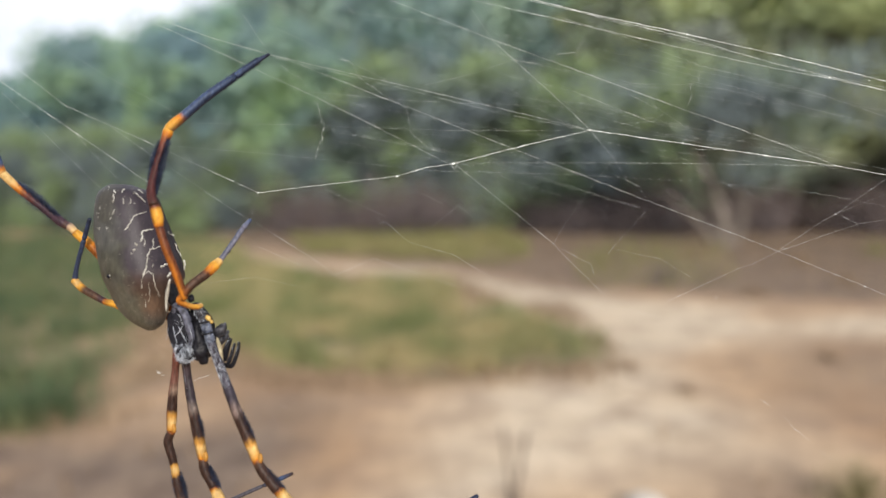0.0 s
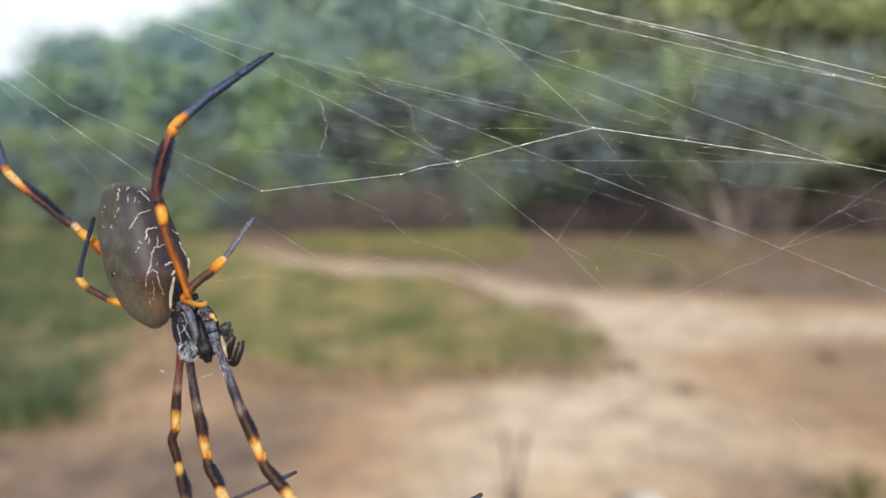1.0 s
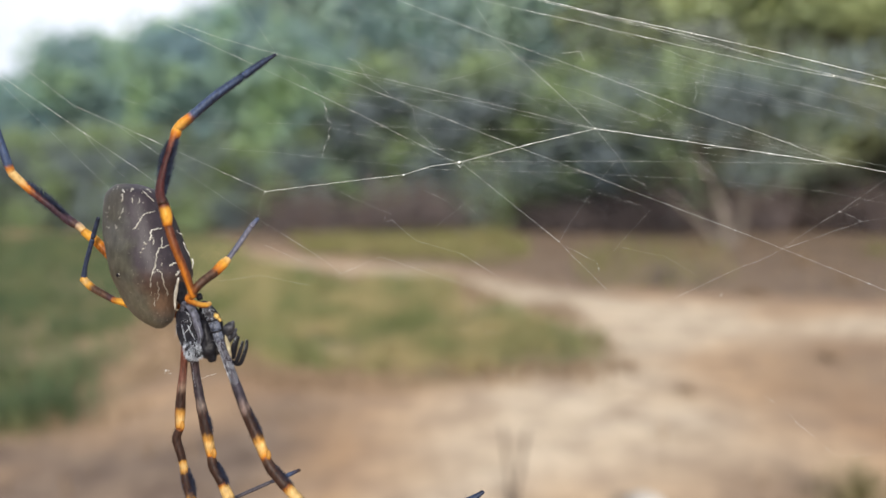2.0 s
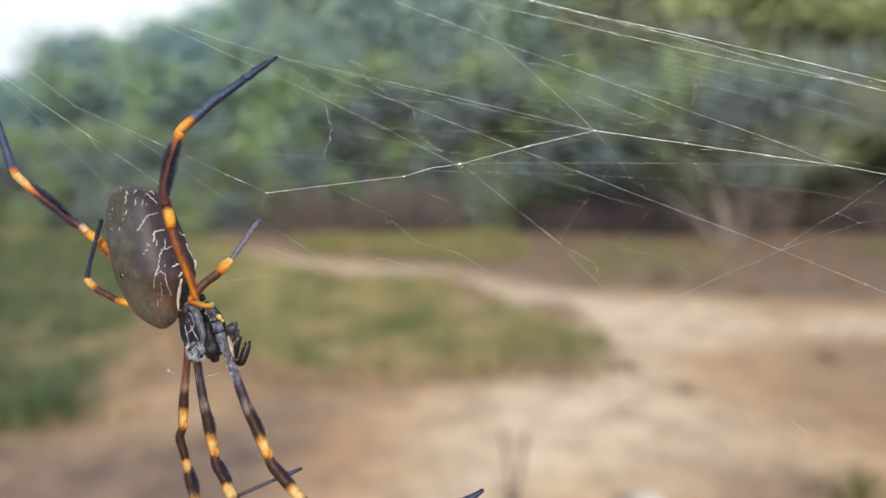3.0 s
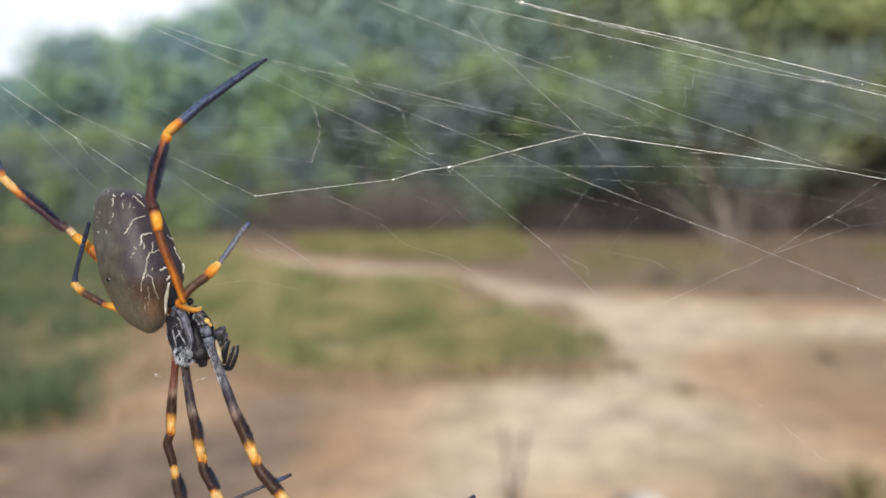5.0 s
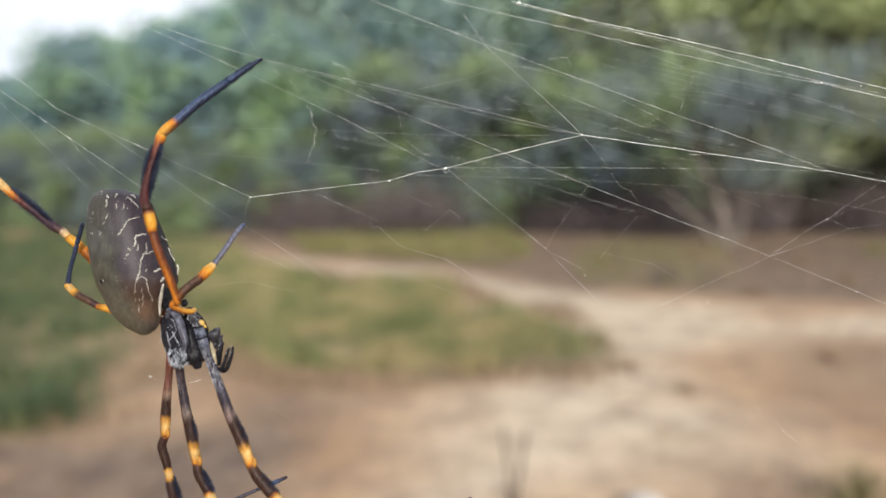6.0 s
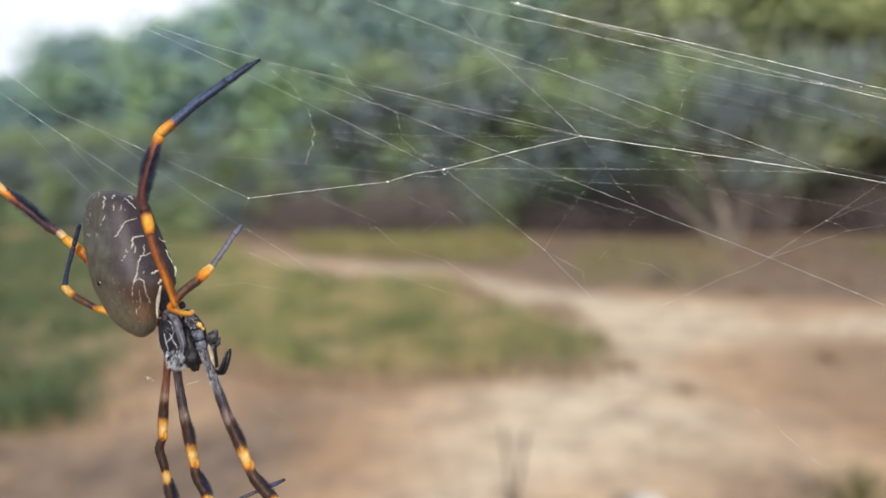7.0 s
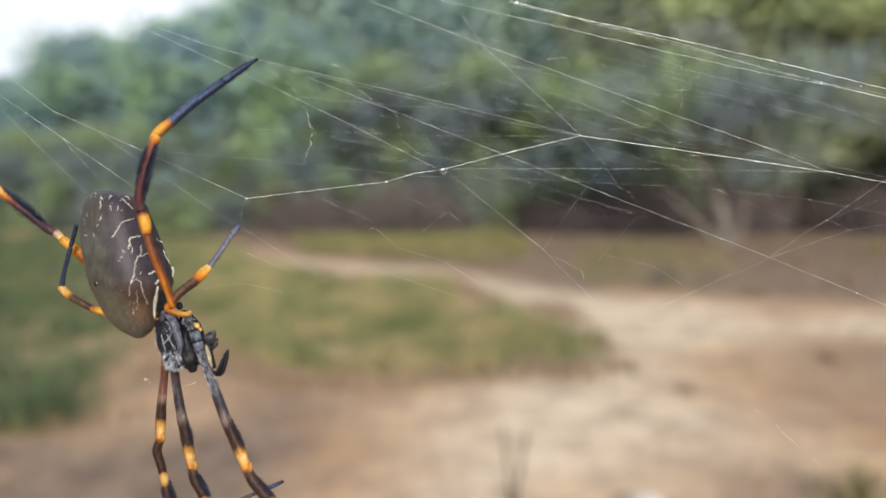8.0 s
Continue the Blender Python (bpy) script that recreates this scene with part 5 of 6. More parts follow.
    # Far hind leg, reaching out past the abdomen.
    far = leg("far hind leg reaching out with a bristled dark tibia",
        ("femur", (((1.2, -5.01, -3), 0.8), ((-6.78, -0.29, -6), 0.9), ((-14.52, 5.46, -6), 0.9)), ((0, RUST), (0.9, RUST), (1, ORANGE)), 10),
        ("patella", (((-13.85, 4.91, -6), 0.85), ((-16.26, 7.66, -5.5), 0.92), ((-18.42, 9.52, -5), 0.75)), ((0, RUST), (0.2, RUST), (0.35, ORANGE), (0.6, AMBER), (0.9, AMBER), (1, RUST)), 15, 0.3),
        ("knee", (((-18.09, 9.41, -5), 0.62), ((-19.3, 10.51, -5), 0.78), ((-20.29, 10.84, -5), 0.6)), ((0, STRAWY), (0.4, (0.36, 0.25, 0.16)), (0.6, PLUM), (1, BROWN)), 5),
        ("tibia", (((-19.52, 10.51, -5), 0.7), ((-21.05, 11.5, -5), 0.9), ((-22.59, 12.7, -5), 0.78), ((-24.44, 14.51, -4), 0.68), ((-27.98, 17.69, -3), 0.72), ((-30.39, 20.39, -2), 0.8)),
         ((0, BROWN), (0.12, PLUM), (0.6, PLUM), (0.72, MAROON), (0.79, ORANGE), (0.87, STRAWY), (1, STRAWY)), 120),
        ("metatarsus", (((-30.18, 20.07, -2), 0.7), ((-31.04, 22.9, -1.5), 0.8), ((-32.33, 27.63, -1), 0.7), ((-34.86, 36.97, 0), 0.5)), ((0, STRAWY), (0.12, ORANGE), (0.2, BLUEBLACK), (1, BLUEBLACK)), 120),
        ("tarsus", (((-34.86, 36.97, 0), 0.5), ((-36.76, 42.78, 0), 0.25)), ((0, BLUEBLACK), (1, NAVY)), 10))
    brush(far, (((-21.27, 11.72, -5), 1), ((-24.44, 14.51, -4), 1), ((-27.98, 17.69, -3), 1)), (0.6, 0.9, 0.1), 900, 1.6, 5, spread=0.4, reach=0.5, thick=0.03)
    brush(far, (((-21.93, 12.05, -5), 1), ((-24.44, 14.4, -4), 1), ((-27.12, 16.93, -3), 1)), (-0.6, -0.9, 0.1), 260, 1.0, 16, reach=0.5)
    # Far third leg.
    leg("far short leg, folded up behind the abdomen",
        ("femur", (((1.63, -6.63, -3), 0.7), ((-5.93, -5.42, -4), 0.75), ((-9.85, -4.33, -4), 0.75)), ((0, RUST), (0.8, RUST), (1, AMBER)), 5),
        ("patella", (((-8.76, -4.55, -4), 0.65), ((-10.28, -4.11, -4), 0.7), ((-11.92, -3.79, -4), 0.6)), ((0, AMBER), (0.6, AMBER), (1, RUST)), 5),
        ("tibia", (((-11.59, -3.89, -4), 0.6), ((-13.77, -2.7, -4), 0.68), ((-16.16, -1.28, -4), 0.7), ((-17.91, 0.46, -4), 0.72)), ((0, ORANGE), (0.1, PLUM), (0.3, BROWN), (0.6, BROWN), (0.72, AMBER), (0.85, STRAWY), (1, AMBER)), 30, 0.5),
        ("metatarsus", (((-17.69, 0.13, -4), 0.55), ((-17, 3.09, -3.5), 0.40), ((-14.95, 7.95, -2), 0.44)), ((0, AMBER), (0.1, DEEP_BLUE), (1, DEEP_BLUE)), 30),
        ("tarsus", (((-14.95, 7.95, -2), 0.44), ((-13.38, 11.87, -1), 0.36)), ((0, DEEP_BLUE), (1, NAVY)), 10))
    # Three front legs, stretched down.
    slim = leg("slender front leg with dark and amber bands, tip bent back up",
        ("femur", (((2.54, -10.82, -2), 0.75), ((2.22, -16.19, -2), 0.66), ((1.79, -20.69, -2), 0.82), ((1.57, -24.77, -2), 0.95), ((1.47, -27.66, -2), 0.78)),
         ((0, (0.15, 0.045, 0.02)), (0.2, (0.085, 0.030, 0.020)), (0.36, (0.11, 0.05, 0.038)), (0.46, (0.20, 0.135, 0.10)), (0.53, INK), (0.67, INK), (0.74, HONEY), (0.84, STRAWY), (0.95, HONEY), (1, RUST)), 40, 0.35, ((left, MAROON),)),
        ("knee", (((2.04, -26.17, -1.6), 0.3), ((2.15, -27.13, -1.6), 0.46), ((2.15, -27.88, -1.6), 0.3)), ((0, HONEY), (0.6, HONEY), (1, RUST)), 0, 0.2),
        ("patella", (((1.57, -27.66, -2), 0.72), ((0.93, -29.59, -2), 0.85), ((1.79, -32.7, -2), 0.78)), ((0, RUST), (0.1, INK), (1, INK)), 40),
        ("tibia", (((1.68, -32.27, -2), 0.78), ((2.22, -34.63, -2), 0.72), ((2.86, -37.64, -2), 0.95), ((3.72, -40.86, -2), 0.9), ((4.58, -44.61, -2), 0.8)),
         ((0, INK), (0.14, INK), (0.175, HONEY), (0.25, STRAWY), (0.34, HONEY), (0.38, INK), (0.6, INK), (0.68, BROWN), (0.78, HONEY), (1, HONEY)), 60),
        ("metatarsus", (((3.75, -44.26, -2.5), 0.7), ((7.47, -42.94, -3), 0.5), ((11.53, -41.17, -3.5), 0.38), ((18.03, -38.41, -4), 0.36)), ((0, HONEY), (0.2, INK), (0.5, GREY), (1, GREY)), 40),
        ("tarsus", (((18.03, -38.41, -4), 0.36), ((21.51, -37, -4), 0.42), ((23.69, -36.02, -4), 0.28)), ((0, GREY), (0.5, BLUEBLACK), (1, INK)), 20))
    brush(slim, (((2.43, -35.28, -2), 1), ((2.97, -37.64, -2), 1), ((3.61, -40.43, -2), 1)), right, 780, 1.0, 17)
    brush(slim, (((2.43, -35.28, -2), 1), ((2.97, -37.64, -2), 1), ((3.61, -40.43, -2), 1)), left, 480, 0.7, 18)
    middle = leg("front leg with grey femur and banded brown and straw joints",
        ("femur", (((5.01, -12.53, 1), 0.8), ((5.63, -17.25, 1), 0.74), ((6.75, -22.69, 1.5), 0.88), ((7.79, -27.6, 1.5), 1.0), ((8.63, -31.88, 1.5), 0.85)),
         ((0, INK), (0.2, (0.035, 0.024, 0.028)), (0.42, (0.026, 0.020, 0.025)), (0.5, (0.12, 0.092, 0.078)), (0.57, INK), (0.74, INK), (0.81, HONEY), (0.86, STRAWY), (0.95, HONEY), (1, ORANGE)), 60, 0.7, ((left, SHADED_EDGE),)),
        ("knee", (((9.18, -30.41, 1.9), 0.3), ((9.28, -31.34, 1.9), 0.46), ((9.28, -32.07, 1.9), 0.3)), ((0, HONEY), (0.6, HONEY), (1, RUST)), 0, 0.2),
        ("patella", (((8.53, -31.67, 1.5), 0.75), ((9.05, -33.76, 1.5), 0.9), ((10.72, -36.89, 1.5), 0.88)), ((0, RUST), (0.08, BROWN), (0.3, INK), (1, INK)), 40),
        ("tibia", (((10.51, -36.58, 1.5), 0.85), ((11.24, -38.14, 1.5), 0.95), ((12.49, -40.65, 1.5), 0.95), ((14.79, -45.87, 1.5), 0.9)), ((0, INK), (0.08, RUST), (0.14, HONEY), (0.25, STRAWY), (0.5, STRAWY), (0.6, INK), (1, INK)), 30),
        ("metatarsus", (((14.79, -45.87, 1.5), 0.85), ((16.33, -52.36, 1), 0.6), ((17.32, -58.1, 0), 0.3)), ((0, HONEY), (0.2, INK), (1, INK)), 20))
    brush(middle, (((6.75, -23.11, 1.5), 1), ((7.38, -25.51, 1.5), 1), ((7.9, -27.91, 1.5), 1)), right, 720, 0.8, 19)
    brush(middle, (((9.15, -33.13, 1.5), 1), ((9.78, -34.91, 1.5), 1), ((10.82, -36.89, 1.5), 1)), right, 780, 0.9, 20)
    brush(middle, (((5.11, -13.79, 1), 1), ((5.63, -17.25, 1), 1), ((6.54, -22.06, 1.5), 1)), (-0.3, 0, 1), 80, 1.0, 8, SILVER_HAIR, 0.12, 0.7, 0.03, 0.1)
    silvery = leg("front leg with silvery hairy femur and banded brown and straw joints",
        ("femur", (((11.53, -10.19, 6), 0.75), ((13.65, -15.83, 6), 0.78), ((15.96, -22.08, 6), 0.95), ((18.08, -26.92, 6), 1.02), ((19.59, -30.75, 6), 0.88)),
         ((0, SMOKE), (0.3, SMOKE), (0.42, (0.028, 0.023, 0.03)), (0.5, (0.14, 0.10, 0.088)), (0.56, INK), (0.745, INK), (0.81, HONEY), (0.86, STRAWY), (0.95, HONEY), (1, ORANGE)), 60, 0.8, ((left, SHADED_EDGE),)),
        ("knee", (((20.19, -29.42, 6.4), 0.3), ((20.29, -30.33, 6.4), 0.46), ((20.29, -31.03, 6.4), 0.3)), ((0, HONEY), (0.6, HONEY), (1, RUST)), 0, 0.2),
        ("patella", (((19.39, -30.34, 6), 0.78), ((20.6, -32.56, 6), 0.98), ((23.42, -35.99, 6), 1.0)), ((0, ORANGE), (0.1, RUST), (0.2, BROWN), (0.4, INK), (1, INK)), 50),
        ("tibia", (((23.12, -35.58, 6), 0.95), ((24.53, -37.2, 6), 0.95), ((26.74, -39.61, 6), 0.95), ((31.42, -44.96, 5), 0.9)), ((0, INK), (0.08, RUST), (0.15, HONEY), (0.25, STRAWY), (0.5, STRAWY), (0.6, INK), (1, INK)), 40),
        ("metatarsus", (((31.22, -44.76, 5), 0.85), ((41.43, -44.75, 3), 0.6), ((51.76, -41.46, 1), 0.5)), ((0, HONEY), (0.15, INK), (1, BLUEBLACK)), 30),
        ("tarsus", (((51.76, -41.46, 1), 0.5), ((56.18, -39.96, 0.5), 0.6), ((58.42, -38.77, 0), 0.35)), ((0, BLUEBLACK), (1, NAVY)), 20))
    brush(silvery, (((16.06, -22.08, 6), 1), ((17.17, -24.6, 6), 1), ((18.28, -26.92, 6), 1)), right, 720, 0.7, 21)
    brush(silvery, (((20.7, -32.36, 6), 1), ((21.91, -34.17, 6), 1), ((23.52, -35.99, 6), 1)), right, 840, 0.9, 22)
    for side, seed in (((-0.75, -0.3, 0.6), 7), ((0.7, 0.25, 0.7), 23), ((0, 0, 1), 24)):
        brush(silvery, (((11.53, -10.19, 6), 1), ((13.65, -15.83, 6), 1), ((15.76, -21.48, 6), 1)), side, 300, 1.3, seed, SILVER_HAIR, 0.32, 0.76, 0.023, 0.08)


def lump(name, centre, radii, tilt, material, label="", rough=0.1, detail=3, parent=None):
    """An uneven ellipsoid; millimetres, tilt in degrees about the view axis."""
    bm = bmesh.new()
    bmesh.ops.create_icosphere(bm, subdivisions=detail, radius=1)
    turn = Matrix.Rotation(radians(tilt), 3, "Z")
    for v in bm.verts:
        v.co *= 1 + rough * noise.noise(v.co * 2.2 + Vector(centre))
        v.co = (turn @ Vector((v.co.x * radii[0], v.co.y * radii[1], v.co.z * radii[2])) + Vector(centre)) * MM
    return part(name, bm, material, parent or spider, label)


def fur(name, centre, radii, tilt, count, length, material, parent, label, seed, keep=0.0, thick=0.03):
    """Short hairs combed along an ellipsoid."""
    rnd = random.Random(seed)
    turn = Matrix.Rotation(radians(tilt), 3, "Z")
    bm = bmesh.new()
    for k in range(count):
        d = Vector((rnd.gauss(0, 1), rnd.gauss(0, 1), abs(rnd.gauss(0, 1)))).normalized()
        if noise.noise(d * 2.6 + Vector(centre)) < keep:
            continue
        p = turn @ Vector((d.x * radii[0], d.y * radii[1], d.z * radii[2])) + Vector(centre)
        tip = p + turn @ Vector((rnd.uniform(-0.3, 0.3) + d.x * 0.4, -rnd.uniform(0.5, 1), 0.25 + d.z * 0.3)) * length * rnd.uniform(0.6, 1.2)
        tube(bm, [p * MM, tip * MM], [thick * MM, thick * 0.3 * MM], 3)
    tagged(part(name, bm, material, parent, label), kind="stuff")


PALPS = []


def build_head():
    shell = lump("carapace", (5.4, -8.9, 2.6), (2.5, 5.1, 2.5), 13, CARAPACE, "dark carapace under silvery hair", 0.14, 4)
    fur("silver_hair", (5.4, -8.9, 2.6), (2.55, 5.15, 2.55), 13, 900, 0.8, SILVER_HAIR, shell, "silvery combed hair", 6, 0.32, 0.02)
    lump("head", (6.45, -11.7, 4.2), (1.75, 1.9, 1.6), 12, CARAPACE, "silvery-haired head", 0.25, parent=shell)
    fur("head_hair", (6.45, -11.7, 4.2), (1.8, 1.95, 1.65), 12, 1300, 0.75, SILVER_HAIR, shell, "silvery hair", 9, -0.12, 0.028)
    # The broad hairy rim that arches over the carapace.
    arch = ((4.3, -5.2, 4.2), (4.9, -3.9, 5.0), (6.0, -4.1, 5.6), (7.0, -5.6, 5.9), (7.6, -7.6, 5.8), (7.9, -9.6, 5.3), (7.5, -11.1, 5.0))
    ridge = bmesh.new()
    pts = spline(arch, 6)
    n = len(pts) - 1
    tube(ridge, [p * MM for p in pts], [(0.34 + 0.38 * math.sin(math.pi * i / n)) * (1 + 0.12 * noise.noise(p * 1.3)) * MM for i, p in enumerate(pts)], 12)
    part("ridge", ridge, CHITIN_GREY, shell, "grey hairy ridge")
    brush(shell, [(p, 1) for p in arch], (0.1, 0.1, 1), 900, 0.55, 11, GREY_HAIR, 0.7, 0.55, 0.02, 0.35)
    brush(shell, [((x + 0.25, y - 0.1, z + 0.45), 1) for x, y, z in arch[2:]], (0.3, 0, 1), 160, 0.8, 33, SILVER_HAIR, 0.15, 0.12, 0.024, 0.06)
    # Pale lines of hair on the dark shell.
    for points, count, seed in ((((4.2, -5.9, 4.5), (4.6, -8.2, 4.9), (5.3, -10.4, 5.2)), 130, 25),
                                (((5.5, -7.4, 5.2), (6.2, -8.7, 5.4), (7.0, -10.1, 5.4)), 110, 26),
                                (((4.8, -9.2, 5.0), (5.7, -8.4, 5.3), (6.4, -7.2, 5.4)), 90, 27),
                                (((5.2, -5.2, 5.1), (5.9, -5.9, 5.3), (6.3, -7.2, 5.4)), 60, 28),
                                (((3.6, -7.6, 3.8), (3.9, -9.8, 3.9), (4.6, -12.3, 4.2)), 90, 29)):
        brush(shell, [(p, 1) for p in points], (0.1, 0, 1), count, 0.7, seed, SILVER_HAIR, 0.32, 0.12, 0.022, 0.15)
    lump("sternum", (8.8, -8.7, 2), (2.0, 4.8, 2.2), 14, BLACK, "black underside", 0.14)
    lump("sternum", (8.9, -10.6, 4.0), (1.35, 4.0, 1.3), 12, BLACK, "black underside", 0.2)
    lump("sternum", (8.2, -5.6, 3.0), (1.3, 2.0, 1.5), 14, BLACK, "black underside", 0.2)
    lump("waist", (3.45, -1.4, 3), (1.0, 3.0, 1.6), 10, BLACK, "dark waist", 0.1)
    for place, size, tilt, cloth, name in (((9.2, -5.0, 5.2), (0.8, 1.3, 0.9), 35, CHITIN_DARK, "dark coxa streaked with pale hair"),
                                           ((10.0, -6.3, 5.2), (0.75, 1.1, 0.9), 25, CHITIN_DARK, "dark coxa streaked with pale hair"),
                                           ((10.5, -7.7, 5.4), (0.95, 1.35, 0.9), 18, COXA_BLUE, "smooth blue-grey coxa"),
                                           ((11.15, -9.4, 5.7), (0.85, 1.3, 0.85), 16, COXA_BLUE, "smooth blue-grey coxa"),
                                           ((8.9, -11.8, 4.2), (1.7, 1.9, 1.2), 20, BLACK, "black coxa"), ((4.62, -13.45, 0.5), (1.0, 1.6, 1.0), 0, BLACK, "black coxa"),
                                           ((7.6, -2.6, 5), (0.55, 0.7, 0.6), 0, BLACK, "black coxa")):
        coxa = lump("coxa", place, size, tilt, cloth, name, 0.22)
        if cloth is CHITIN_DARK:
            fur("coxa_hair", place, size, tilt, 170, 0.6, SILVER_HAIR, coxa, "silvery hair", 13, 0.1, 0.026)
        elif cloth is COXA_BLUE:
            fur("coxa_hair", place, size, tilt, 60, 0.4, SILVER_HAIR, coxa, "silvery hair", 12, 0.12, 0.02)
    # Dark seams between the coxae.
    for points in (((9.3, -6.9, 5.9), (10.2, -6.75, 6.4), (11.1, -6.55, 6.0)), ((9.9, -8.75, 6.1), (10.8, -8.7, 6.6), (11.8, -8.45, 6.2))):
        bm = bmesh.new()
        tube(bm, [p * MM for p in spline(points, 5)], [0.16 * MM] * 11, 7)
        part("coxa_seam", bm, BLACK, spider, "dark seam")
    lump("yellow_spot", (10.95, -6.05, 5.6), (0.32, 0.62, 0.45), 30, YELLOW, "small pale yellow spot", 0.9)
    lump("yellow_spot", (11.35, -6.65, 5.4), (0.22, 0.34, 0.3), 10, YELLOW, "small pale yellow spot", 0.9)
    lump("mouthpart", (12.95, -11.4, 5.7), (0.36, 2.0, 0.5), 14, PALE_YELLOW, "pale yellow mouthpart", 0.25)
    lump("chelicera", (12.4, -8.4, 3.8), (0.9, 1.55, 1.1), -38, CHITIN_DARK, "dark hairy jaw", 0.3)
    lump("chelicera", (12.2, -9.9, 2.4), (0.95, 1.7, 1.1), -40, CHITIN_DARK, "dark hairy jaw", 0.3)
    for points, r, seed in ((((13.0, -13.6, 3.6), (13.3, -12.6, 3.9), (13.75, -11.1, 4.1), (14.3, -9.7, 4.1)), 0.56, 31),
                            (((13.2, -14.2, 4.6), (14.0, -14.3, 4.8), (14.6, -13.0, 5), (15.05, -11.5, 5), (15.35, -10.5, 5)), 0.34, 32),
                            (((13.6, -14.5, 4.4), (14.7, -14.5, 4.5), (15.4, -13.1, 4.7), (15.85, -11.6, 4.7), (16.0, -10.3, 4.7)), 0.36, 34)):
        bm = bmesh.new()
        q = [p * MM for p in spline(points, 6)]
        n = len(q) - 1
        tube(bm, q, [(r * (1.1 - 0.4 * (i / n) ** 3)) * MM for i in range(n + 1)], 10)
        palp = part("palp", bm, BLACK, spider, "black curved feeler")
        PALPS.append((palp, Vector(points[0]) * MM))
        brush(palp, [(p, 1) for p in points], (-0.3, 0.2, 0.9), 90, 0.4, seed, SILVER_HAIR, 0.16, r * 0.9, 0.02, 0.1)


GREY_HAIR = plain_material("grey_hair", (0.05, 0.05, 0.058), (0.24, 0.235, 0.25), 900, 0.5, 0.2)
COXA_BLUE = plain_material("blue_grey_chitin", (0.030, 0.036, 0.054), (0.122, 0.138, 0.185), 1500, 0.4, 0.3, 0.00004)
CHITIN_DARK = plain_material("dark_hairy_chitin", (0.010, 0.010, 0.013), (0.07, 0.07, 0.08), 1300, 0.4, 0.15, 0.0001)
PALE_YELLOW = plain_material("pale_yellow_chitin", (0.20, 0.165, 0.10), (0.38, 0.33, 0.21), 1200, 0.5)
CHITIN_GREY = plain_material("grey_hairy_chitin", (0.010, 0.011, 0.016), (0.13, 0.135, 0.18), 1300, 0.45, 0.2, 0.0001)

build_ground()
build_forest()
build_bare_tree()
build_ground_things()
build_ground_cover()
build_web()
build_abdomen()
build_legs()
build_head()


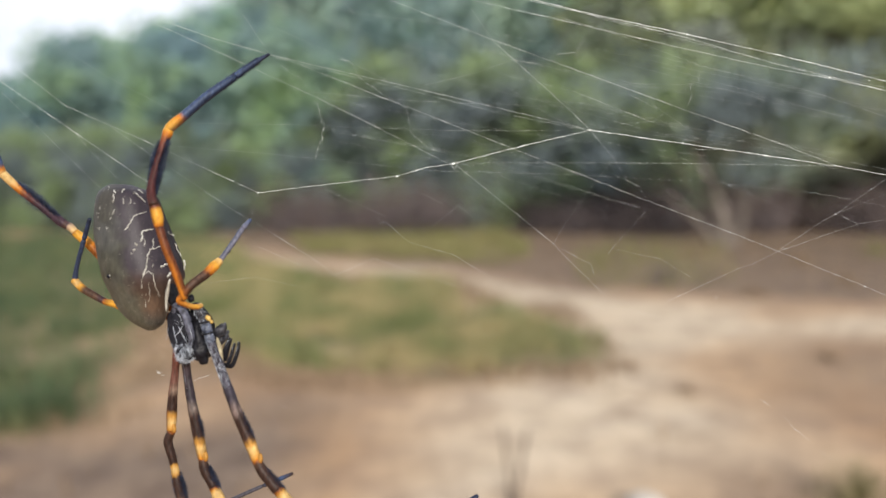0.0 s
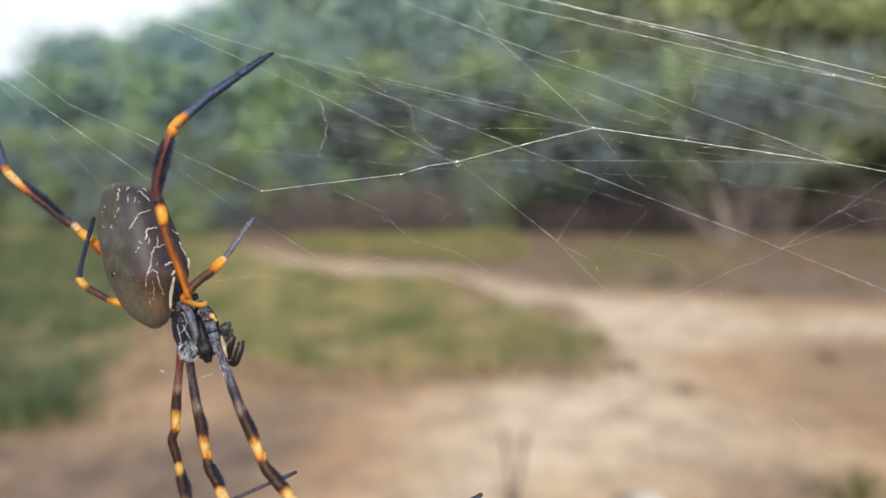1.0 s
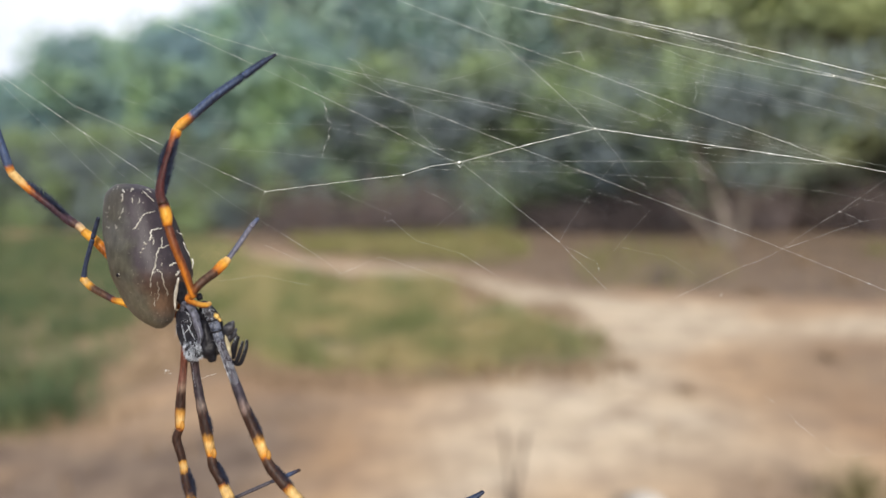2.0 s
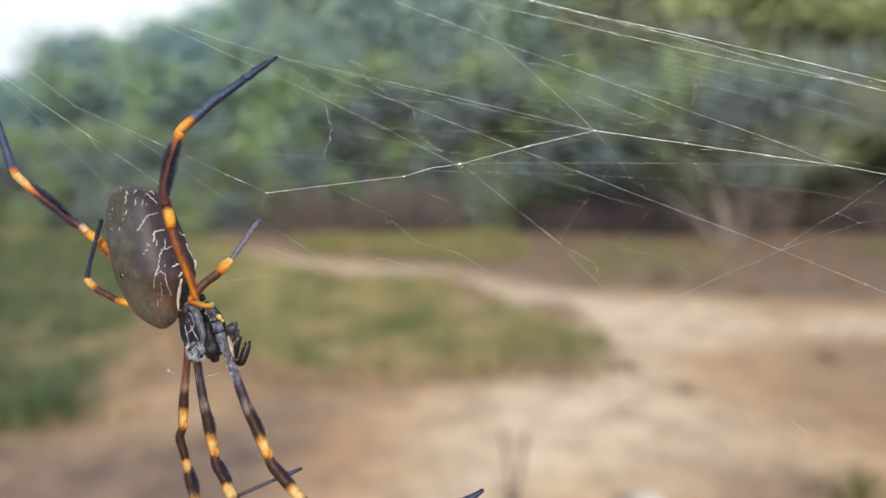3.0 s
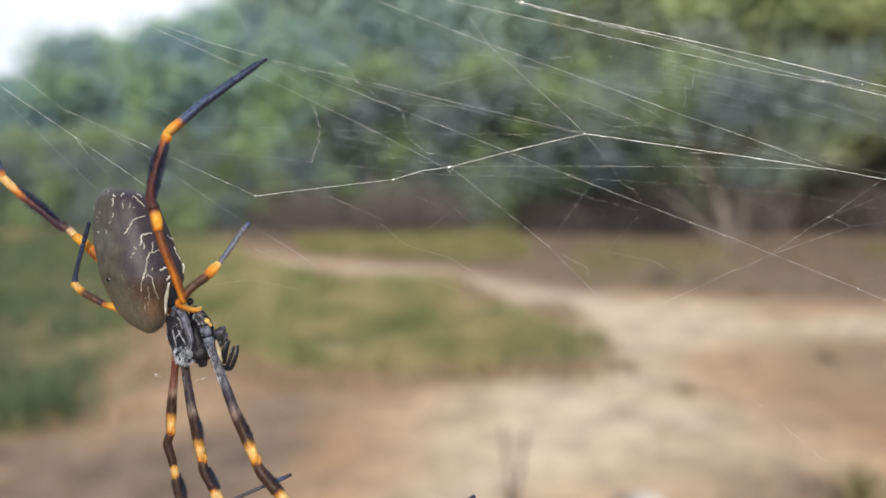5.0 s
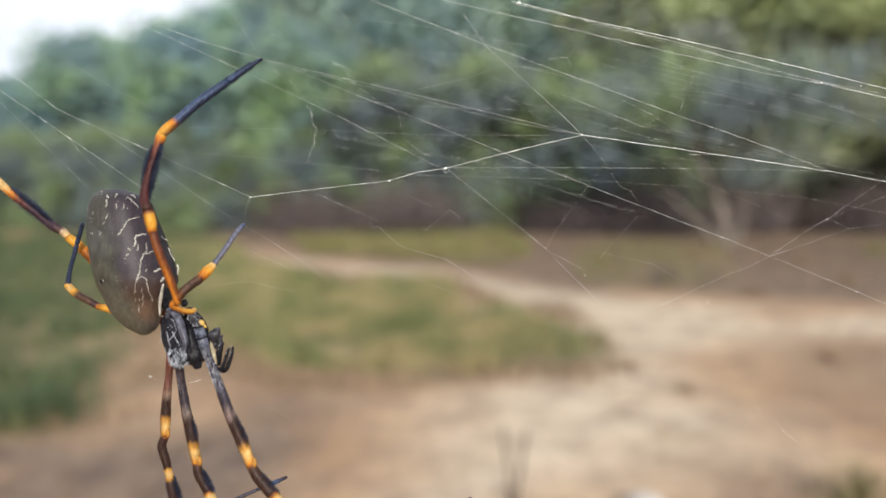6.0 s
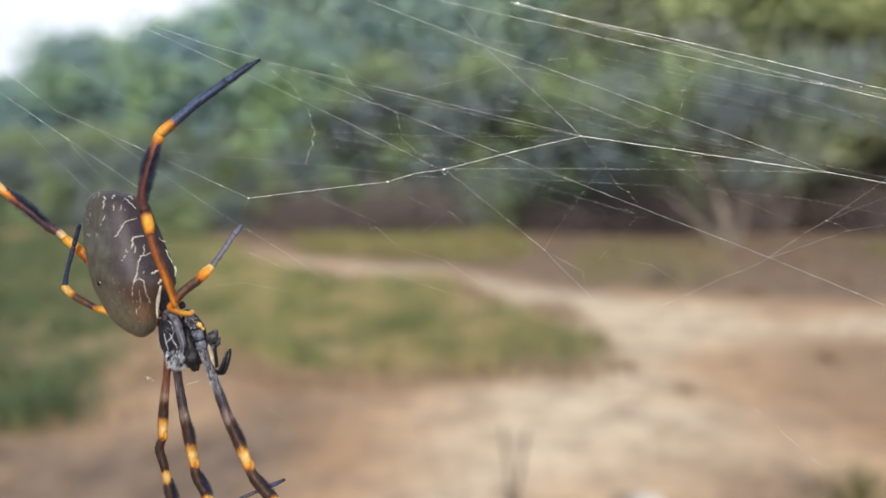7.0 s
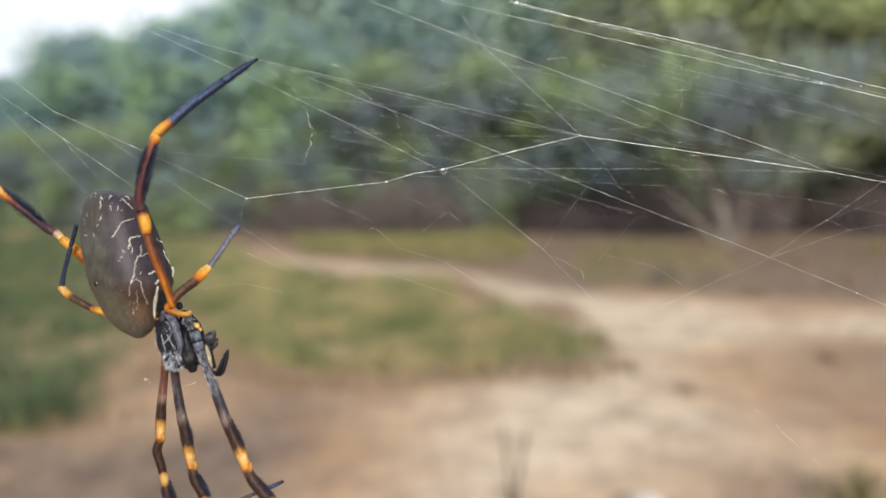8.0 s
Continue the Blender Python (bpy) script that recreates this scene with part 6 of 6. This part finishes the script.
def motions():
    """Web and spider sway together in the breeze."""
    walk(web, [
        (0, WEB @ pose(-0.00087, -0.00004, 0.00187, 0.09, -0.05, -0.08)),
        (0.5, WEB @ pose(-0.00050, 0.00041, 0.00195, 0.04, -0.06, -0.03)),
        (1, WEB @ pose(-0.00017, 0.00033, 0.00198, -0.02, -0.00, 0.01)),
        (1.5, WEB @ pose(0.00010, 0.00033, 0.00175, -0.03, -0.01, 0.03)),
        (3, WEB @ pose(0.00034, 0.00011, 0.00030, 0.08, -0.04, -0.01)),
        (3.5, WEB @ pose(-0.00000, -0.00000, 0.00000, -0.00, 0.00, 0.00)),
        (4, WEB @ pose(-0.00054, -0.00019, 0.00018, 0.06, -0.02, -0.02)),
        (4.5, WEB @ pose(-0.00112, -0.00042, 0.00056, -0.09, -0.04, -0.04)),
        (6, WEB @ pose(-0.00233, -0.00087, 0.00179, 0.04, 0.02, -0.15)),
        (6.5, WEB @ pose(-0.00255, -0.00114, 0.00188, -0.16, 0.08, -0.10)),
        (7, WEB @ pose(-0.00263, -0.00110, 0.00210, 0.04, -0.09, -0.19)),
        (7.5, WEB @ pose(-0.00272, -0.00096, 0.00253, 0.07, 0.02, -0.16)),
        (8, WEB @ pose(-0.00279, -0.00117, 0.00275, -0.07, 0.06, -0.11)),
    ])

    walk(spider, [
        (0, SPIDER @ pose(-0.00083, 0.00007, 0.00253, -0.68, -0.10, -0.03)),
        (0.5, SPIDER @ pose(-0.00045, 0.00048, 0.00254, -0.70, 0.14, -0.06)),
        (1, SPIDER @ pose(-0.00010, 0.00037, 0.00244, -0.82, -0.23, -0.00)),
        (1.5, SPIDER @ pose(0.00012, 0.00034, 0.00203, -0.70, -0.10, 0.01)),
        (3, SPIDER @ pose(0.00033, 0.00010, 0.00020, 0.01, -0.03, -0.00)),
        (3.5, SPIDER @ pose(-0.00000, -0.00000, 0.00000, 0.00, 0.00, -0.00)),
        (4, SPIDER @ pose(-0.00052, -0.00014, 0.00055, -0.11, 0.22, -0.02)),
        (4.5, SPIDER @ pose(-0.00101, -0.00041, 0.00099, -0.34, 0.01, 0.02)),
        (6, SPIDER @ pose(-0.00207, -0.00078, 0.00247, -0.68, 0.38, 0.12)),
        (6.5, SPIDER @ pose(-0.00242, -0.00106, 0.00247, -0.46, 0.59, 0.07)),
        (7, SPIDER @ pose(-0.00226, -0.00107, 0.00313, -0.50, 0.55, 0.06)),
        (7.5, SPIDER @ pose(-0.00237, -0.00089, 0.00355, -0.43, 0.52, 0.09)),
        (8, SPIDER @ pose(-0.00243, -0.00116, 0.00387, -0.62, 0.49, 0.16)),
    ])

    # The thick feeler folds in towards the end, the two thin ones close up.
    for (palp, root), dip in zip(PALPS, (-26, 5, -2)):
        turn = lambda a: Matrix.Translation(root) @ pose(0, 0, 0, 0, 0, -a) @ Matrix.Translation(-root)
        walk(palp, [(0, turn(0)), (4.5, turn(dip * 0.1)), (6, turn(dip * 0.2)), (6.5, turn(dip * 0.4)), (7, turn(dip * 0.75)), (7.5, turn(dip * 0.9)), (8, turn(dip))])


motions()
